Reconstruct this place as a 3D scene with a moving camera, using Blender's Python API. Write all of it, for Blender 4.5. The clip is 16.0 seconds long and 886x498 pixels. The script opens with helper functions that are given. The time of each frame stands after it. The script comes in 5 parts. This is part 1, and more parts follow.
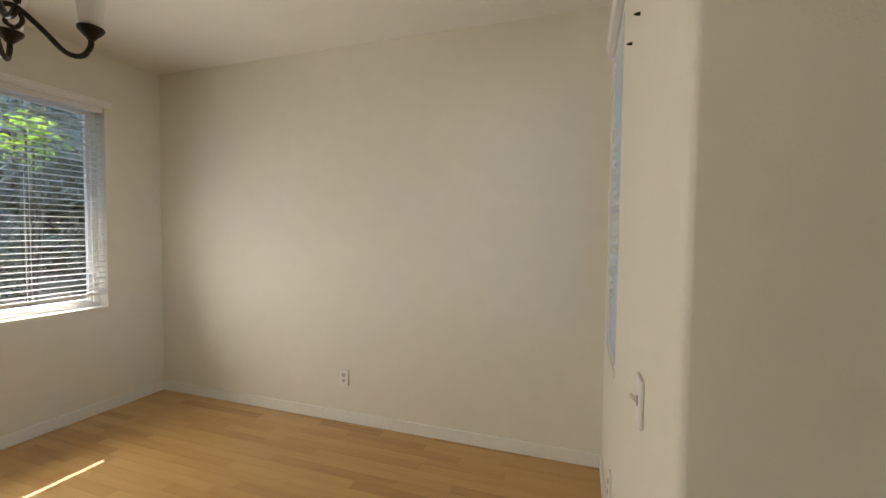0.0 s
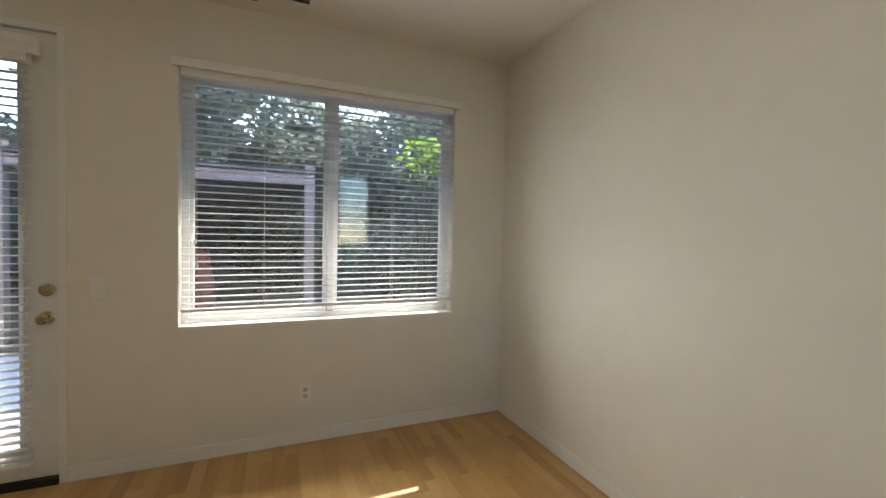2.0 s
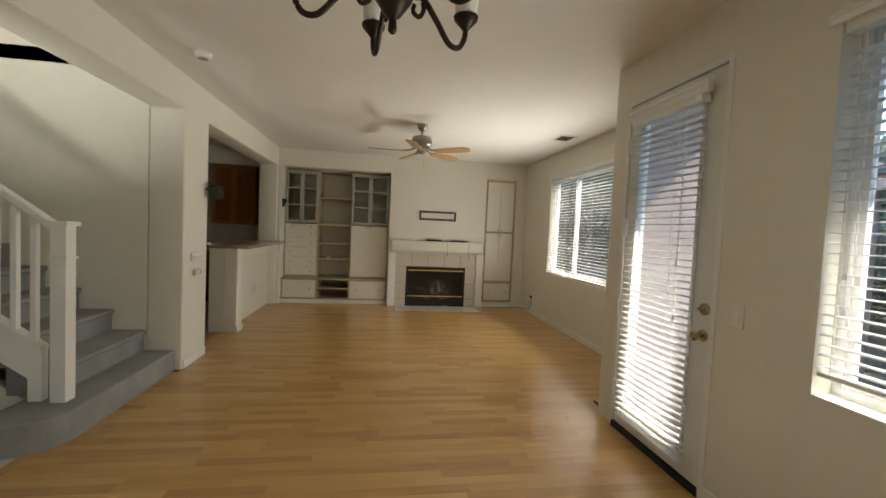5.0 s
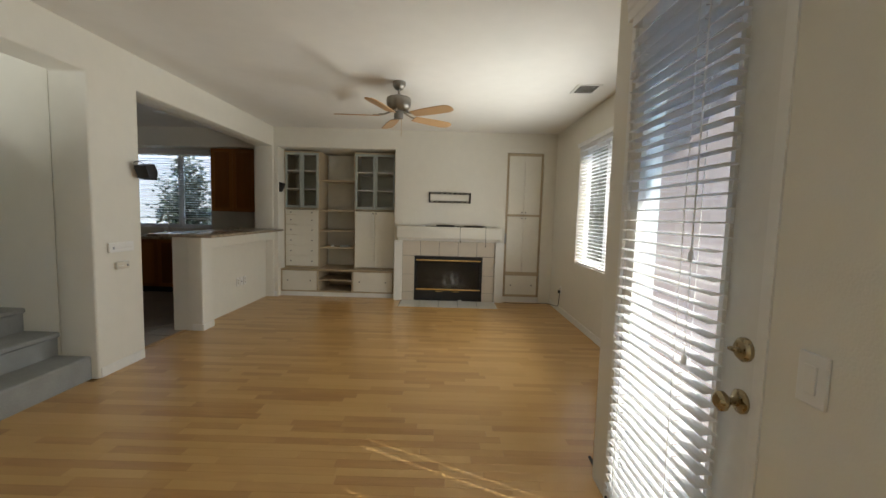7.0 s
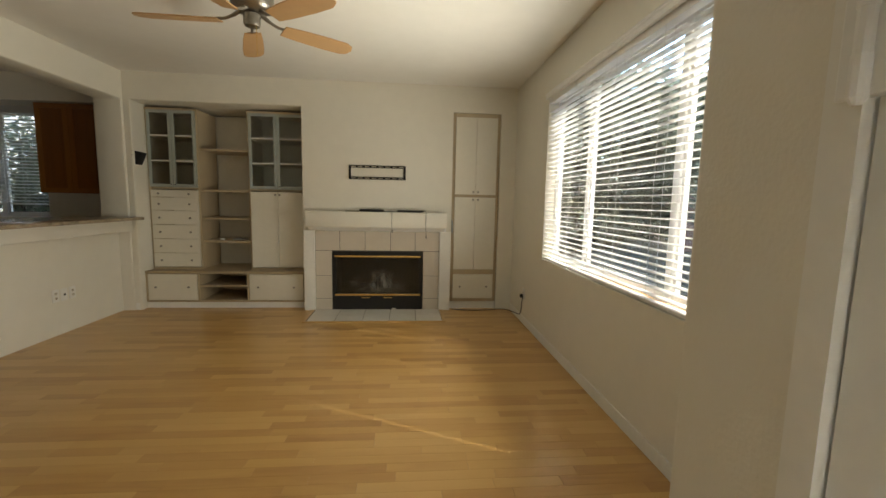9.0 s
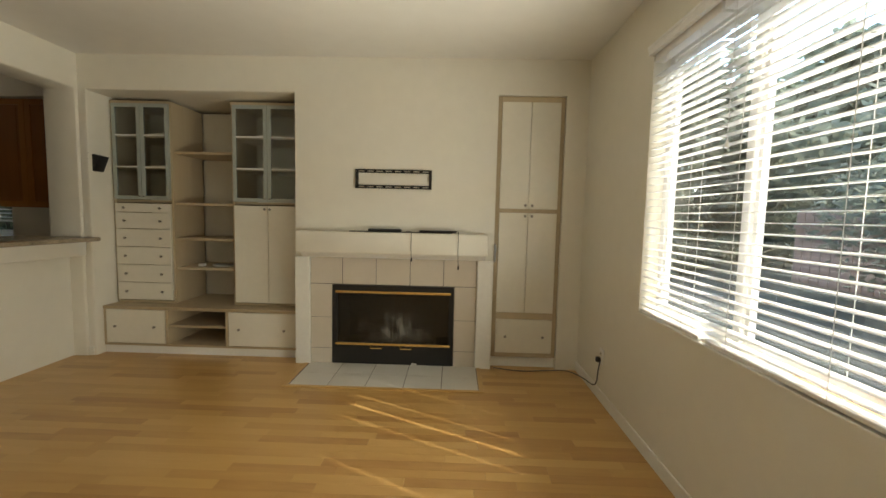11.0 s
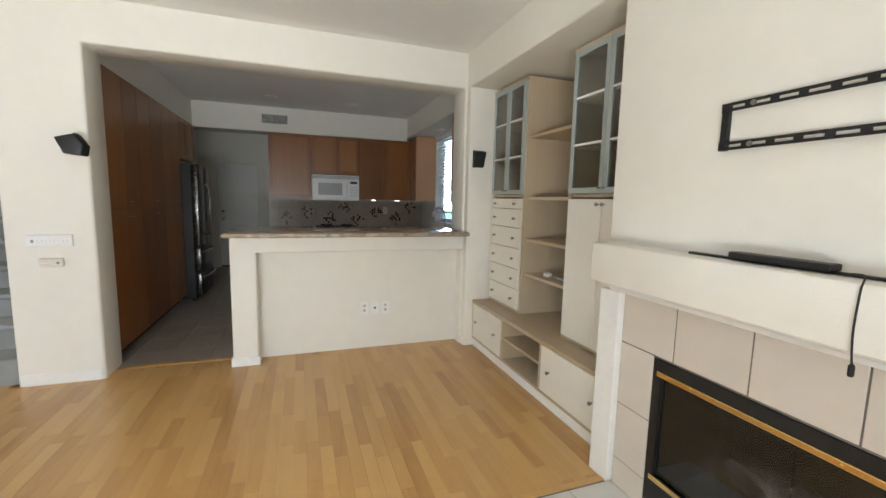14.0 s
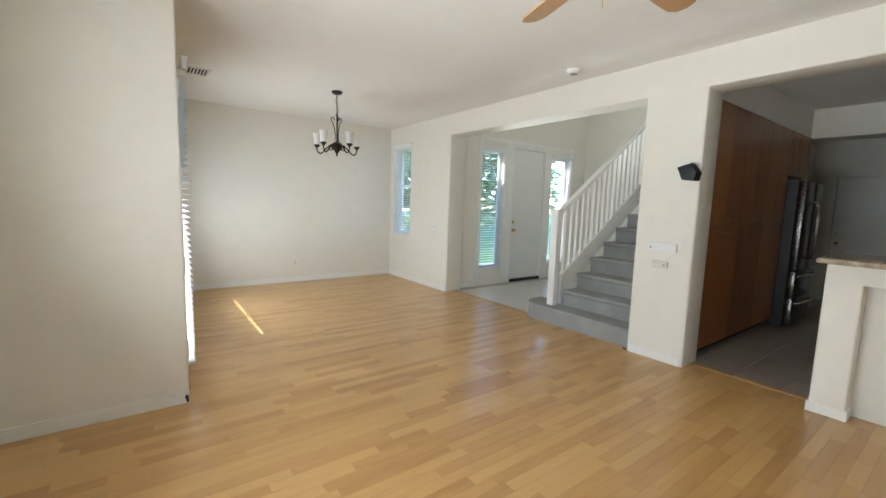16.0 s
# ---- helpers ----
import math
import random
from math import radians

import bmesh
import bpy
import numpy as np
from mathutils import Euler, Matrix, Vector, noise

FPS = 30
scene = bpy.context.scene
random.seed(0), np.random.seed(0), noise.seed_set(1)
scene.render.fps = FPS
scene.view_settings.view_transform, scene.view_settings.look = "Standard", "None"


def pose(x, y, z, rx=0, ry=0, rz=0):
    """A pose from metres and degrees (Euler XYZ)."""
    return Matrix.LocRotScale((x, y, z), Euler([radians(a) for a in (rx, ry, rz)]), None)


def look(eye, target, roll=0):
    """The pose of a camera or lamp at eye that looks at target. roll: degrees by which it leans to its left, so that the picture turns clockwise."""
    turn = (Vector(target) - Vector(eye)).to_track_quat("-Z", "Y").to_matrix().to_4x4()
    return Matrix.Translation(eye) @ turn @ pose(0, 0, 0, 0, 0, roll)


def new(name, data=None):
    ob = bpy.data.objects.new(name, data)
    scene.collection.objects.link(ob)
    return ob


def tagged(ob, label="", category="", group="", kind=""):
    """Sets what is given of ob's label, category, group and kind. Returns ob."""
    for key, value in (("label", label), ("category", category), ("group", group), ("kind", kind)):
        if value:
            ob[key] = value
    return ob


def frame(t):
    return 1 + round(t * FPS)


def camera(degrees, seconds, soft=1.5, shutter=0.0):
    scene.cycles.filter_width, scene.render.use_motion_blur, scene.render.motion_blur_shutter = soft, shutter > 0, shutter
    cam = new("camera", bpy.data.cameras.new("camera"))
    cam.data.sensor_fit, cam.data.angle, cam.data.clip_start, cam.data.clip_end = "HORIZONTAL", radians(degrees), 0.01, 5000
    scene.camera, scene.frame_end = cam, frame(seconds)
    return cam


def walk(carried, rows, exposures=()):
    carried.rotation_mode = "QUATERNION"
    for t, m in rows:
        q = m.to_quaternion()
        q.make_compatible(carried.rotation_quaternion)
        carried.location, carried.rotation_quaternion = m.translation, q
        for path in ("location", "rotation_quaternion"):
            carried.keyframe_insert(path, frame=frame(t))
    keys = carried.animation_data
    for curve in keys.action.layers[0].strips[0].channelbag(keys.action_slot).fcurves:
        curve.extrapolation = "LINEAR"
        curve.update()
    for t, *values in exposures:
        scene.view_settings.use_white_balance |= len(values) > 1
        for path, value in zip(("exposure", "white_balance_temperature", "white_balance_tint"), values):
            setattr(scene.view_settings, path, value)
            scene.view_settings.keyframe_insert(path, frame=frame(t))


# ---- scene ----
cam = camera(94.8, 16.0)
PATH = [
    (0, (0.067, 0.045, 1.415), (-0.57, 1.939, 1.334), 0.6),
    (0.5, (-0.213, 0.035, 1.427), (-0.699, 1.974, 1.369), -1.2),
    (1, (-0.34, 0.333, 1.419), (-1.351, 2.055, 1.306), -2.7),
    (1.5, (-0.504, 0.6, 1.389), (-1.963, 1.966, 1.327), -0.2),
    (2, (-0.601, 0.944, 1.377), (-2.443, 1.721, 1.32), 1.2),
    (2.5, (-0.695, 1.266, 1.367), (-2.693, 1.243, 1.281), 2.2),
    (3, (-0.737, 1.55, 1.451), (-2.571, 0.767, 1.295), 2.7),
    (3.5, (-0.905, 1.724, 1.436), (-2.373, 0.374, 1.283), 2.2),
    (4, (-1.104, 1.849, 1.433), (-2.106, 0.124, 1.297), 2.1),
    (4.5, (-1.324, 1.926, 1.453), (-1.89, 0.011, 1.35), 2.4),
    (4.7, (-1.427, 1.914, 1.442), (-1.87, -0.034, 1.355), 2.6),
    (7, (-2.56, 0.962, 1.406), (-2.554, -1.031, 1.241), 1.6),
    (7.5, (-2.678, 0.579, 1.421), (-2.674, -1.41, 1.219), 1.3),
    (8, (-2.802, 0.152, 1.407), (-2.835, -1.835, 1.18), 1.0),
    (8.5, (-2.917, -0.254, 1.351), (-3.041, -2.236, 1.115), 1.2),
    (8.7, (-2.953, -0.405, 1.355), (-3.125, -2.383, 1.12), 1.2),
    (10.8, (-3.165, -1.857, 1.358), (-3.235, -3.849, 1.197), 1.1),
    (11, (-3.172, -2.011, 1.373), (-3.121, -4.004, 1.213), 1.3),
    (11.5, (-3.244, -2.406, 1.352), (-2.804, -4.351, 1.195), 1.6),
    (12, (-3.314, -2.742, 1.396), (-2.495, -4.561, 1.245), 1.9),
    (12.5, (-3.362, -3.141, 1.392), (-2.235, -4.784, 1.218), 1.9),
    (13, (-3.453, -3.526, 1.377), (-2.047, -4.933, 1.169), 1.7),
    (13.5, (-3.498, -3.862, 1.397), (-1.84, -4.957, 1.171), 1.5),
    (14, (-3.407, -4.174, 1.403), (-1.534, -4.834, 1.166), 1.3),
    (14.5, (-3.42, -4.344, 1.438), (-1.436, -4.446, 1.202), 1.4),
    (15, (-3.524, -4.404, 1.448), (-1.607, -3.885, 1.213), 1.5),
    (15.5, (-3.59, -4.339, 1.467), (-1.949, -3.221, 1.225), 1.5),
    (16, (-3.614, -4.308, 1.4), (-2.433, -2.709, 1.176), 1.8),
]
ARM0 = -77
SKY, SUN = 0.085, 0.41
# added window lamps: place, direction into the room, width, watts, spread and rise
WINDOW_FILLS = [((-3.385, 1.08, 0.835), (1, 0), 1.2, 0.92, 150, 0.18), ((-4.30, -3.32, 0.835), (1, 0), 2.3, 1.6, 150, 0.4), ((-4.30, -3.32, 1.22), (1, 0), 2.3, 0.5, 90, 0.9), ((1.26, 0.88, 1.52), (0, -1), 0.5, 0.65, 64, 0.63), ((3.06, 0.88, 1.52), (0, -1), 0.5, 0.4, 64, 0.63)]
# the camera opens up towards the dim side of the room, and its white balance drifts from warm to neutral
EXPOSURES = [(0.0, 4.32, 7500, 12), (1.0, 4.2, 6900, 12), (2.0, 4.05, 7100, 11), (3.5, 3.75, 7300, 9), (4.2, 4.0, 7500, 9), (7.0, 4.0, 6800, 8), (8.5, 3.95, 7800, 7), (11.0, 4.15, 8000, 5), (11.5, 4.3, 7900, 9), (12.0, 4.6, 7400, 13), (12.5, 4.88, 6100, 9), (14.5, 5.1, 6200, 10), (16.0, 4.85, 6100, 9)]
walk(cam, [(t, look(eye, target, roll)) for t, eye, target, roll in PATH], EXPOSURES)

# ---- sky and sun: morning sun from the back garden, 45 degrees high ----
SUN_DIR = Vector((0.632, -0.318, -0.707))
world = bpy.data.worlds.new("sky")
scene.world = world
world.use_nodes = True
wn = world.node_tree.nodes
sky = wn.new("ShaderNodeTexSky")
sky.sky_type = "NISHITA"
sky.sun_disc = False
sky.sun_elevation = radians(45)
sky.dust_density, sky.ozone_density, sky.altitude = 0.1, 3.0, 800
sky.sun_rotation = math.atan2(-SUN_DIR.x, -SUN_DIR.y)
world.node_tree.links.new(sky.outputs[0], wn["Background"].inputs[0])
wn["Background"].inputs[1].default_value = SKY
sun_data = bpy.data.lights.new("sun", "SUN")
sun_data.energy, sun_data.angle, sun_data.color = SUN, radians(0.5), (1.0, 0.97, 0.93)
sun = new("sun", sun_data)
sun.matrix_world = look(Vector((-4, 2, 9)), Vector((-4, 2, 9)) + SUN_DIR)


# added strip lamps in the window openings, for light of the sky and sunlit slats thrown up into the rooms
def window_light(at, away, width, watts, spread, rise):
    data = bpy.data.lights.new("window_light", "AREA")
    data.shape, data.size, data.size_y = "RECTANGLE", width, 0.025
    data.energy, data.spread, data.color = watts, radians(spread), (0.97, 1.0, 0.98)
    ob = new("window_light", data)
    ob.matrix_world = look(Vector(at), Vector(at) + Vector((away[0], away[1], rise)))


for row in WINDOW_FILLS:
    window_light(*row)

# ---- plan, in metres ----
WX, LX = -3.405, -4.32          # window walls of dining and living part
EX, EX2, TX = 0.22, 0.53, 0.415  # wall to hall and kitchen; where wood meets tile
FY, DY, BY = -5.66, 2.64, -1.18  # fireplace wall, dining end wall, jog
CEIL, HEAD = 2.74, 2.433
KX, KY, KK = 3.80, -6.50, -6.30  # kitchen back wall; outer walls behind the niches and at the kitchen window
HY = 0.90                       # front door wall


# ---- mesh helpers ----
ORIGIN = {}


def bx(bm, x0, x1, y0, y1, z0, z1, bev=0.0, seg=2):
    """A box, with rounded edges if asked."""
    v = [bm.verts.new((x, y, z)) for x in (x0, x1) for y in (y0, y1) for z in (z0, z1)]
    fs = [bm.faces.new([v[i] for i in q]) for q in ((0, 1, 3, 2), (4, 6, 7, 5), (0, 4, 5, 1), (2, 3, 7, 6), (0, 2, 6, 4), (1, 5, 7, 3))]
    if bev:
        es = {e for f in fs for e in f.edges}
        bmesh.ops.bevel(bm, geom=list(es), offset=bev, segments=seg, profile=0.5, affect="EDGES")
    return bm


def box(x0, x1, y0, y1, z0, z1, bev=0.0, seg=2):
    return bx(bmesh.new(), x0, x1, y0, y1, z0, z1, bev, seg)


def boxes(*rows, bev=0.0):
    bm = bmesh.new()
    for r in rows:
        bx(bm, *r, bev=bev)
    return bm


def lathe(profile, at=(0, 0, 0), seg=24, bm=None, axis="z"):
    """A turned shape from (radius, height) pairs."""
    bm = bm or bmesh.new()
    rings = []
    for r, h in profile:
        ring = []
        for i in range(seg):
            a = 2 * math.pi * i / seg
            p = (r * math.cos(a), r * math.sin(a), h)
            if axis == "x":
                p = (p[2], p[0], p[1])
            elif axis == "y":
                p = (p[1], p[2], p[0])
            ring.append(bm.verts.new((p[0] + at[0], p[1] + at[1], p[2] + at[2])))
        rings.append(ring)
    for a, b in zip(rings, rings[1:]):
        for i in range(seg):
            j = (i + 1) % seg
            bm.faces.new((a[i], a[j], b[j], b[i]))
    bm.faces.new(rings[0][::-1])
    bm.faces.new(rings[-1])
    return bm


def tube(pts, r, seg=8, bm=None):
    """A round rod along a line of points."""
    bm = bm or bmesh.new()
    pts = [Vector(p) for p in pts]
    rings = []
    for i, p in enumerate(pts):
        d = (pts[min(i + 1, len(pts) - 1)] - pts[max(i - 1, 0)]).normalized()
        u = d.cross(Vector((0, 0, 1)) if abs(d.z) < 0.9 else Vector((1, 0, 0))).normalized()
        w = d.cross(u)
        rad = r[i] if isinstance(r, (list, tuple)) else r
        rings.append([bm.verts.new(p + rad * (math.cos(2 * math.pi * k / seg) * u + math.sin(2 * math.pi * k / seg) * w)) for k in range(seg)])
    for a, b in zip(rings, rings[1:]):
        for k in range(seg):
            bm.faces.new((a[k], a[(k + 1) % seg], b[(k + 1) % seg], b[k]))
    bm.faces.new(rings[0][::-1])
    bm.faces.new(rings[-1])
    return bm


def spline(pts, n=6):
    """A smooth line through points."""
    pts = [Vector(p) for p in pts]
    out = []
    for i in range(len(pts) - 1):
        p0, p1, p2, p3 = pts[max(i - 1, 0)], pts[i], pts[i + 1], pts[min(i + 2, len(pts) - 1)]
        for k in range(n):
            t = k / n
            out.append(0.5 * ((2 * p1) + (p2 - p0) * t + (2 * p0 - 5 * p1 + 4 * p2 - p3) * t * t + (3 * p1 - p0 - 3 * p2 + p3) * t ** 3))
    return out + [pts[-1]]


def prism(pts, axis, a0, a1, bev=0.0, pick=None, seg=3):
    """A flat outline pushed through along an axis; edges that pick() names are rounded."""
    bm = bmesh.new()

    def put(p, a):
        return {"x": (a, p[0], p[1]), "y": (p[0], a, p[1]), "z": (p[0], p[1], a)}[axis]

    lo = [bm.verts.new(put(p, a0)) for p in pts]
    hi = [bm.verts.new(put(p, a1)) for p in pts]
    bm.faces.new(lo)
    bm.faces.new(hi[::-1])
    for i in range(len(pts)):
        j = (i + 1) % len(pts)
        bm.faces.new((lo[j], lo[i], hi[i], hi[j]))
    bmesh.ops.recalc_face_normals(bm, faces=bm.faces)
    if bev:
        es = [e for e in bm.edges if pick is None or pick((e.verts[0].co + e.verts[1].co) / 2)]
        bmesh.ops.bevel(bm, geom=es, offset=bev, segments=seg, profile=0.5, affect="EDGES")
    return bm


def wall_grid(axis, a0, a1, us, zs, holes):
    """A wall slab with openings as one connected mesh: us and zs are the cuts, holes the open cells (u, z)."""
    bm = bmesh.new()
    grid = {}

    def v(i, j, k):
        if (i, j, k) not in grid:
            a = (a0, a1)[k]
            grid[(i, j, k)] = bm.verts.new((a, us[i], zs[j]) if axis == "x" else (us[i], a, zs[j]))
        return grid[(i, j, k)]

    nu, nz = len(us) - 1, len(zs) - 1
    full = {(i, j) for i in range(nu) for j in range(nz)} - set(holes)
    for i, j in full:
        for k in (0, 1):
            bm.faces.new((v(i, j, k), v(i + 1, j, k), v(i + 1, j + 1, k), v(i, j + 1, k)))
        for (di, dj), (p, q) in (((-1, 0), ((i, j), (i, j + 1))), ((1, 0), ((i + 1, j), (i + 1, j + 1))), ((0, -1), ((i, j), (i + 1, j))), ((0, 1), ((i, j + 1), (i + 1, j + 1)))):
            if (i + di, j + dj) not in full:
                bm.faces.new((v(*p, 0), v(*q, 0), v(*q, 1), v(*p, 1)))
    return bm


def to_mesh(name, bm, material, shift=(0, 0, 0), smooth=False):
    bmesh.ops.recalc_face_normals(bm, faces=bm.faces)
    bm.transform(Matrix.Translation(-Vector(shift)))
    me = bpy.data.meshes.new(name)
    bm.to_mesh(me)
    bm.free()
    me.materials.append(material)
    if smooth:
        me.polygons.foreach_set("use_smooth", [True] * len(me.polygons))
        me.set_sharp_from_angle(angle=radians(38))
    return me


def thing(name, label, category, at=(0, 0, 0), rz=0, group="", kind=""):
    """A thing with parts: an Empty at its base."""
    ob = new(name)
    ob.empty_display_size = 0.1
    ob.matrix_world = pose(*at, 0, 0, rz)
    ORIGIN[ob.name] = Vector(at) if rz == 0 else Vector((0, 0, 0))
    return tagged(ob, label, category, group, kind)


def part(name, bm, material, parent, label="", smooth=False):
    """One mesh under a thing or a part."""
    org = ORIGIN[parent.name]
    ob = new(name, to_mesh(name, bm, material, org, smooth))
    ob.parent = parent
    ORIGIN[ob.name] = org
    return tagged(ob, label)


def piece(name, me, parent, loc):
    """One more piece on a shared mesh."""
    ob = new(name, me)
    ob.parent = parent
    ob.location = Vector(loc) - ORIGIN[parent.name]
    return ob


def solid(name, bm, material, label, category, group="", kind="", smooth=False):
    """A thing that is one mesh, its origin at its base."""
    c = [v.co for v in bm.verts]
    org = Vector(((min(p.x for p in c) + max(p.x for p in c)) / 2, (min(p.y for p in c) + max(p.y for p in c)) / 2, min(p.z for p in c)))
    ob = new(name, to_mesh(name, bm, material, org, smooth))
    ob.location = org
    ORIGIN[ob.name] = org
    return tagged(ob, label, category, group, kind)


def structure(name, bm, material, label, category, smooth=False):
    return solid(name, bm, material, label, category, kind="structure", smooth=smooth)


# ---- materials ----
def surface(name, col, rough=0.5, metal=0.0, var=0.06, s1=1.3, s2=40.0, bump=0.0, bscale=180.0, stretch=(1, 1, 1), coat=0.0, spec=0.5, where="Position", rvar=0.025, dark=None):
    """A plain surface with broad and fine variation and a fine relief."""
    m = bpy.data.materials.new(name)
    m.use_nodes = True
    nt = m.node_tree
    nd, ln = nt.nodes, nt.links
    p = nd["Principled BSDF"]
    p.inputs["Metallic"].default_value = metal
    p.inputs["Coat Weight"].default_value = coat
    p.inputs["Specular IOR Level"].default_value = spec
    if where == "Position":
        co = nd.new("ShaderNodeNewGeometry").outputs["Position"]
    else:
        co = nd.new("ShaderNodeTexCoord").outputs["Object"]
    mp = nd.new("ShaderNodeMapping")
    mp.inputs["Scale"].default_value = stretch
    ln.new(co, mp.inputs[0])
    n1, n2 = nd.new("ShaderNodeTexNoise"), nd.new("ShaderNodeTexNoise")
    n1.inputs["Scale"].default_value, n1.inputs["Detail"].default_value = s1, 4
    n2.inputs["Scale"].default_value, n2.inputs["Detail"].default_value = s2, 5
    ln.new(mp.outputs[0], n1.inputs["Vector"])
    ln.new(mp.outputs[0], n2.inputs["Vector"])
    add = nd.new("ShaderNodeMath")
    add.operation = "ADD"
    ln.new(n1.outputs[0], add.inputs[0])
    ln.new(n2.outputs[0], add.inputs[1])
    rng = nd.new("ShaderNodeMapRange")
    rng.inputs[1].default_value, rng.inputs[2].default_value = 0.6, 1.4
    ln.new(add.outputs[0], rng.inputs[0])
    mix = nd.new("ShaderNodeMix")
    mix.data_type = "RGBA"
    lo = dark or [c * (1 - 2 * var) for c in col]
    mix.inputs[6].default_value = (*lo, 1)
    mix.inputs[7].default_value = (*[min(1, c * (1 + var)) for c in col], 1)
    ln.new(rng.outputs[0], mix.inputs[0])
    ln.new(mix.outputs[2], p.inputs["Base Color"])
    rr = nd.new("ShaderNodeMapRange")
    rr.inputs[1].default_value, rr.inputs[2].default_value = 0.3, 0.7
    rr.inputs[3].default_value, rr.inputs[4].default_value = max(0.02, rough - rvar), min(1, rough + rvar)
    ln.new(n2.outputs[0], rr.inputs[0])
    ln.new(rr.outputs[0], p.inputs["Roughness"])
    if bump:
        n3 = nd.new("ShaderNodeTexNoise")
        n3.inputs["Scale"].default_value, n3.inputs["Detail"].default_value = bscale, 3
        ln.new(mp.outputs[0], n3.inputs["Vector"])
        b = nd.new("ShaderNodeBump")
        b.inputs["Strength"].default_value, b.inputs["Distance"].default_value = bump, 0.004
        ln.new(n3.outputs[0], b.inputs["Height"])
        ln.new(b.outputs[0], p.inputs["Normal"])
    return m


def wood(name, stops, rough, grain=(1.2, 26, 26), chance="object", bump=0.05, coat=0.0, streak=0.5, rvar=0.07):
    """Timber: each piece picks its tone by chance, with grain along it."""
    m = bpy.data.materials.new(name)
    m.use_nodes = True
    nd, ln = m.node_tree.nodes, m.node_tree.links
    p = nd["Principled BSDF"]
    p.inputs["Coat Weight"].default_value = coat
    p.inputs["Coat Roughness"].default_value = 0.22
    geo = nd.new("ShaderNodeNewGeometry")
    if chance == "island":
        rnd = geo.outputs["Random Per Island"]
    else:
        rnd = nd.new("ShaderNodeObjectInfo").outputs["Random"]
    mp = nd.new("ShaderNodeMapping")
    mp.inputs["Scale"].default_value = grain
    off = nd.new("ShaderNodeCombineXYZ")
    k = nd.new("ShaderNodeMath")
    k.operation = "MULTIPLY"
    k.inputs[1].default_value = 40.0
    ln.new(rnd, k.inputs[0])
    for i in range(3):
        ln.new(k.outputs[0], off.inputs[i])
    ln.new(geo.outputs["Position"], mp.inputs["Vector"])
    ln.new(off.outputs[0], mp.inputs["Location"])
    n1, n2 = nd.new("ShaderNodeTexNoise"), nd.new("ShaderNodeTexNoise")
    n1.inputs["Scale"].default_value, n1.inputs["Detail"].default_value, n1.inputs["Distortion"].default_value = 1.0, 6, 0.6
    n2.inputs["Scale"].default_value, n2.inputs["Detail"].default_value = 5.0, 4
    ln.new(mp.outputs[0], n1.inputs["Vector"])
    ln.new(mp.outputs[0], n2.inputs["Vector"])
    ramp = nd.new("ShaderNodeValToRGB")
    while len(ramp.color_ramp.elements) < len(stops):
        ramp.color_ramp.elements.new(0.5)
    for e, (pos, c) in zip(ramp.color_ramp.elements, stops):
        e.position, e.color = pos, (*c, 1)
    a = nd.new("ShaderNodeMath")
    a.operation = "MULTIPLY_ADD"
    a.inputs[1].default_value = streak
    ln.new(n1.outputs[0], a.inputs[0])
    s = nd.new("ShaderNodeMath")
    s.operation = "MULTIPLY_ADD"
    s.inputs[1].default_value, s.inputs[2].default_value = 1 - streak * 0.5, -streak * 0.25
    ln.new(rnd, s.inputs[0])
    ln.new(s.outputs[0], a.inputs[2])
    ln.new(a.outputs[0], ramp.inputs[0])
    ln.new(ramp.outputs[0], p.inputs["Base Color"])
    rr = nd.new("ShaderNodeMapRange")
    rr.inputs[3].default_value, rr.inputs[4].default_value = rough - rvar, rough + rvar
    ln.new(n2.outputs[0], rr.inputs[0])
    ln.new(rr.outputs[0], p.inputs["Roughness"])
    b = nd.new("ShaderNodeBump")
    b.inputs["Strength"].default_value, b.inputs["Distance"].default_value = bump, 0.002
    ln.new(n2.outputs[0], b.inputs["Height"])
    ln.new(b.outputs[0], p.inputs["Normal"])
    return m


def glass(name, col=(1, 1, 1), rough=0.0):
    m = bpy.data.materials.new(name)
    m.use_nodes = True
    p = m.node_tree.nodes["Principled BSDF"]
    p.inputs["Base Color"].default_value = (*col, 1)
    p.inputs["Roughness"].default_value = rough
    p.inputs["Transmission Weight"].default_value = 1.0
    p.inputs["IOR"].default_value = 1.45
    return m


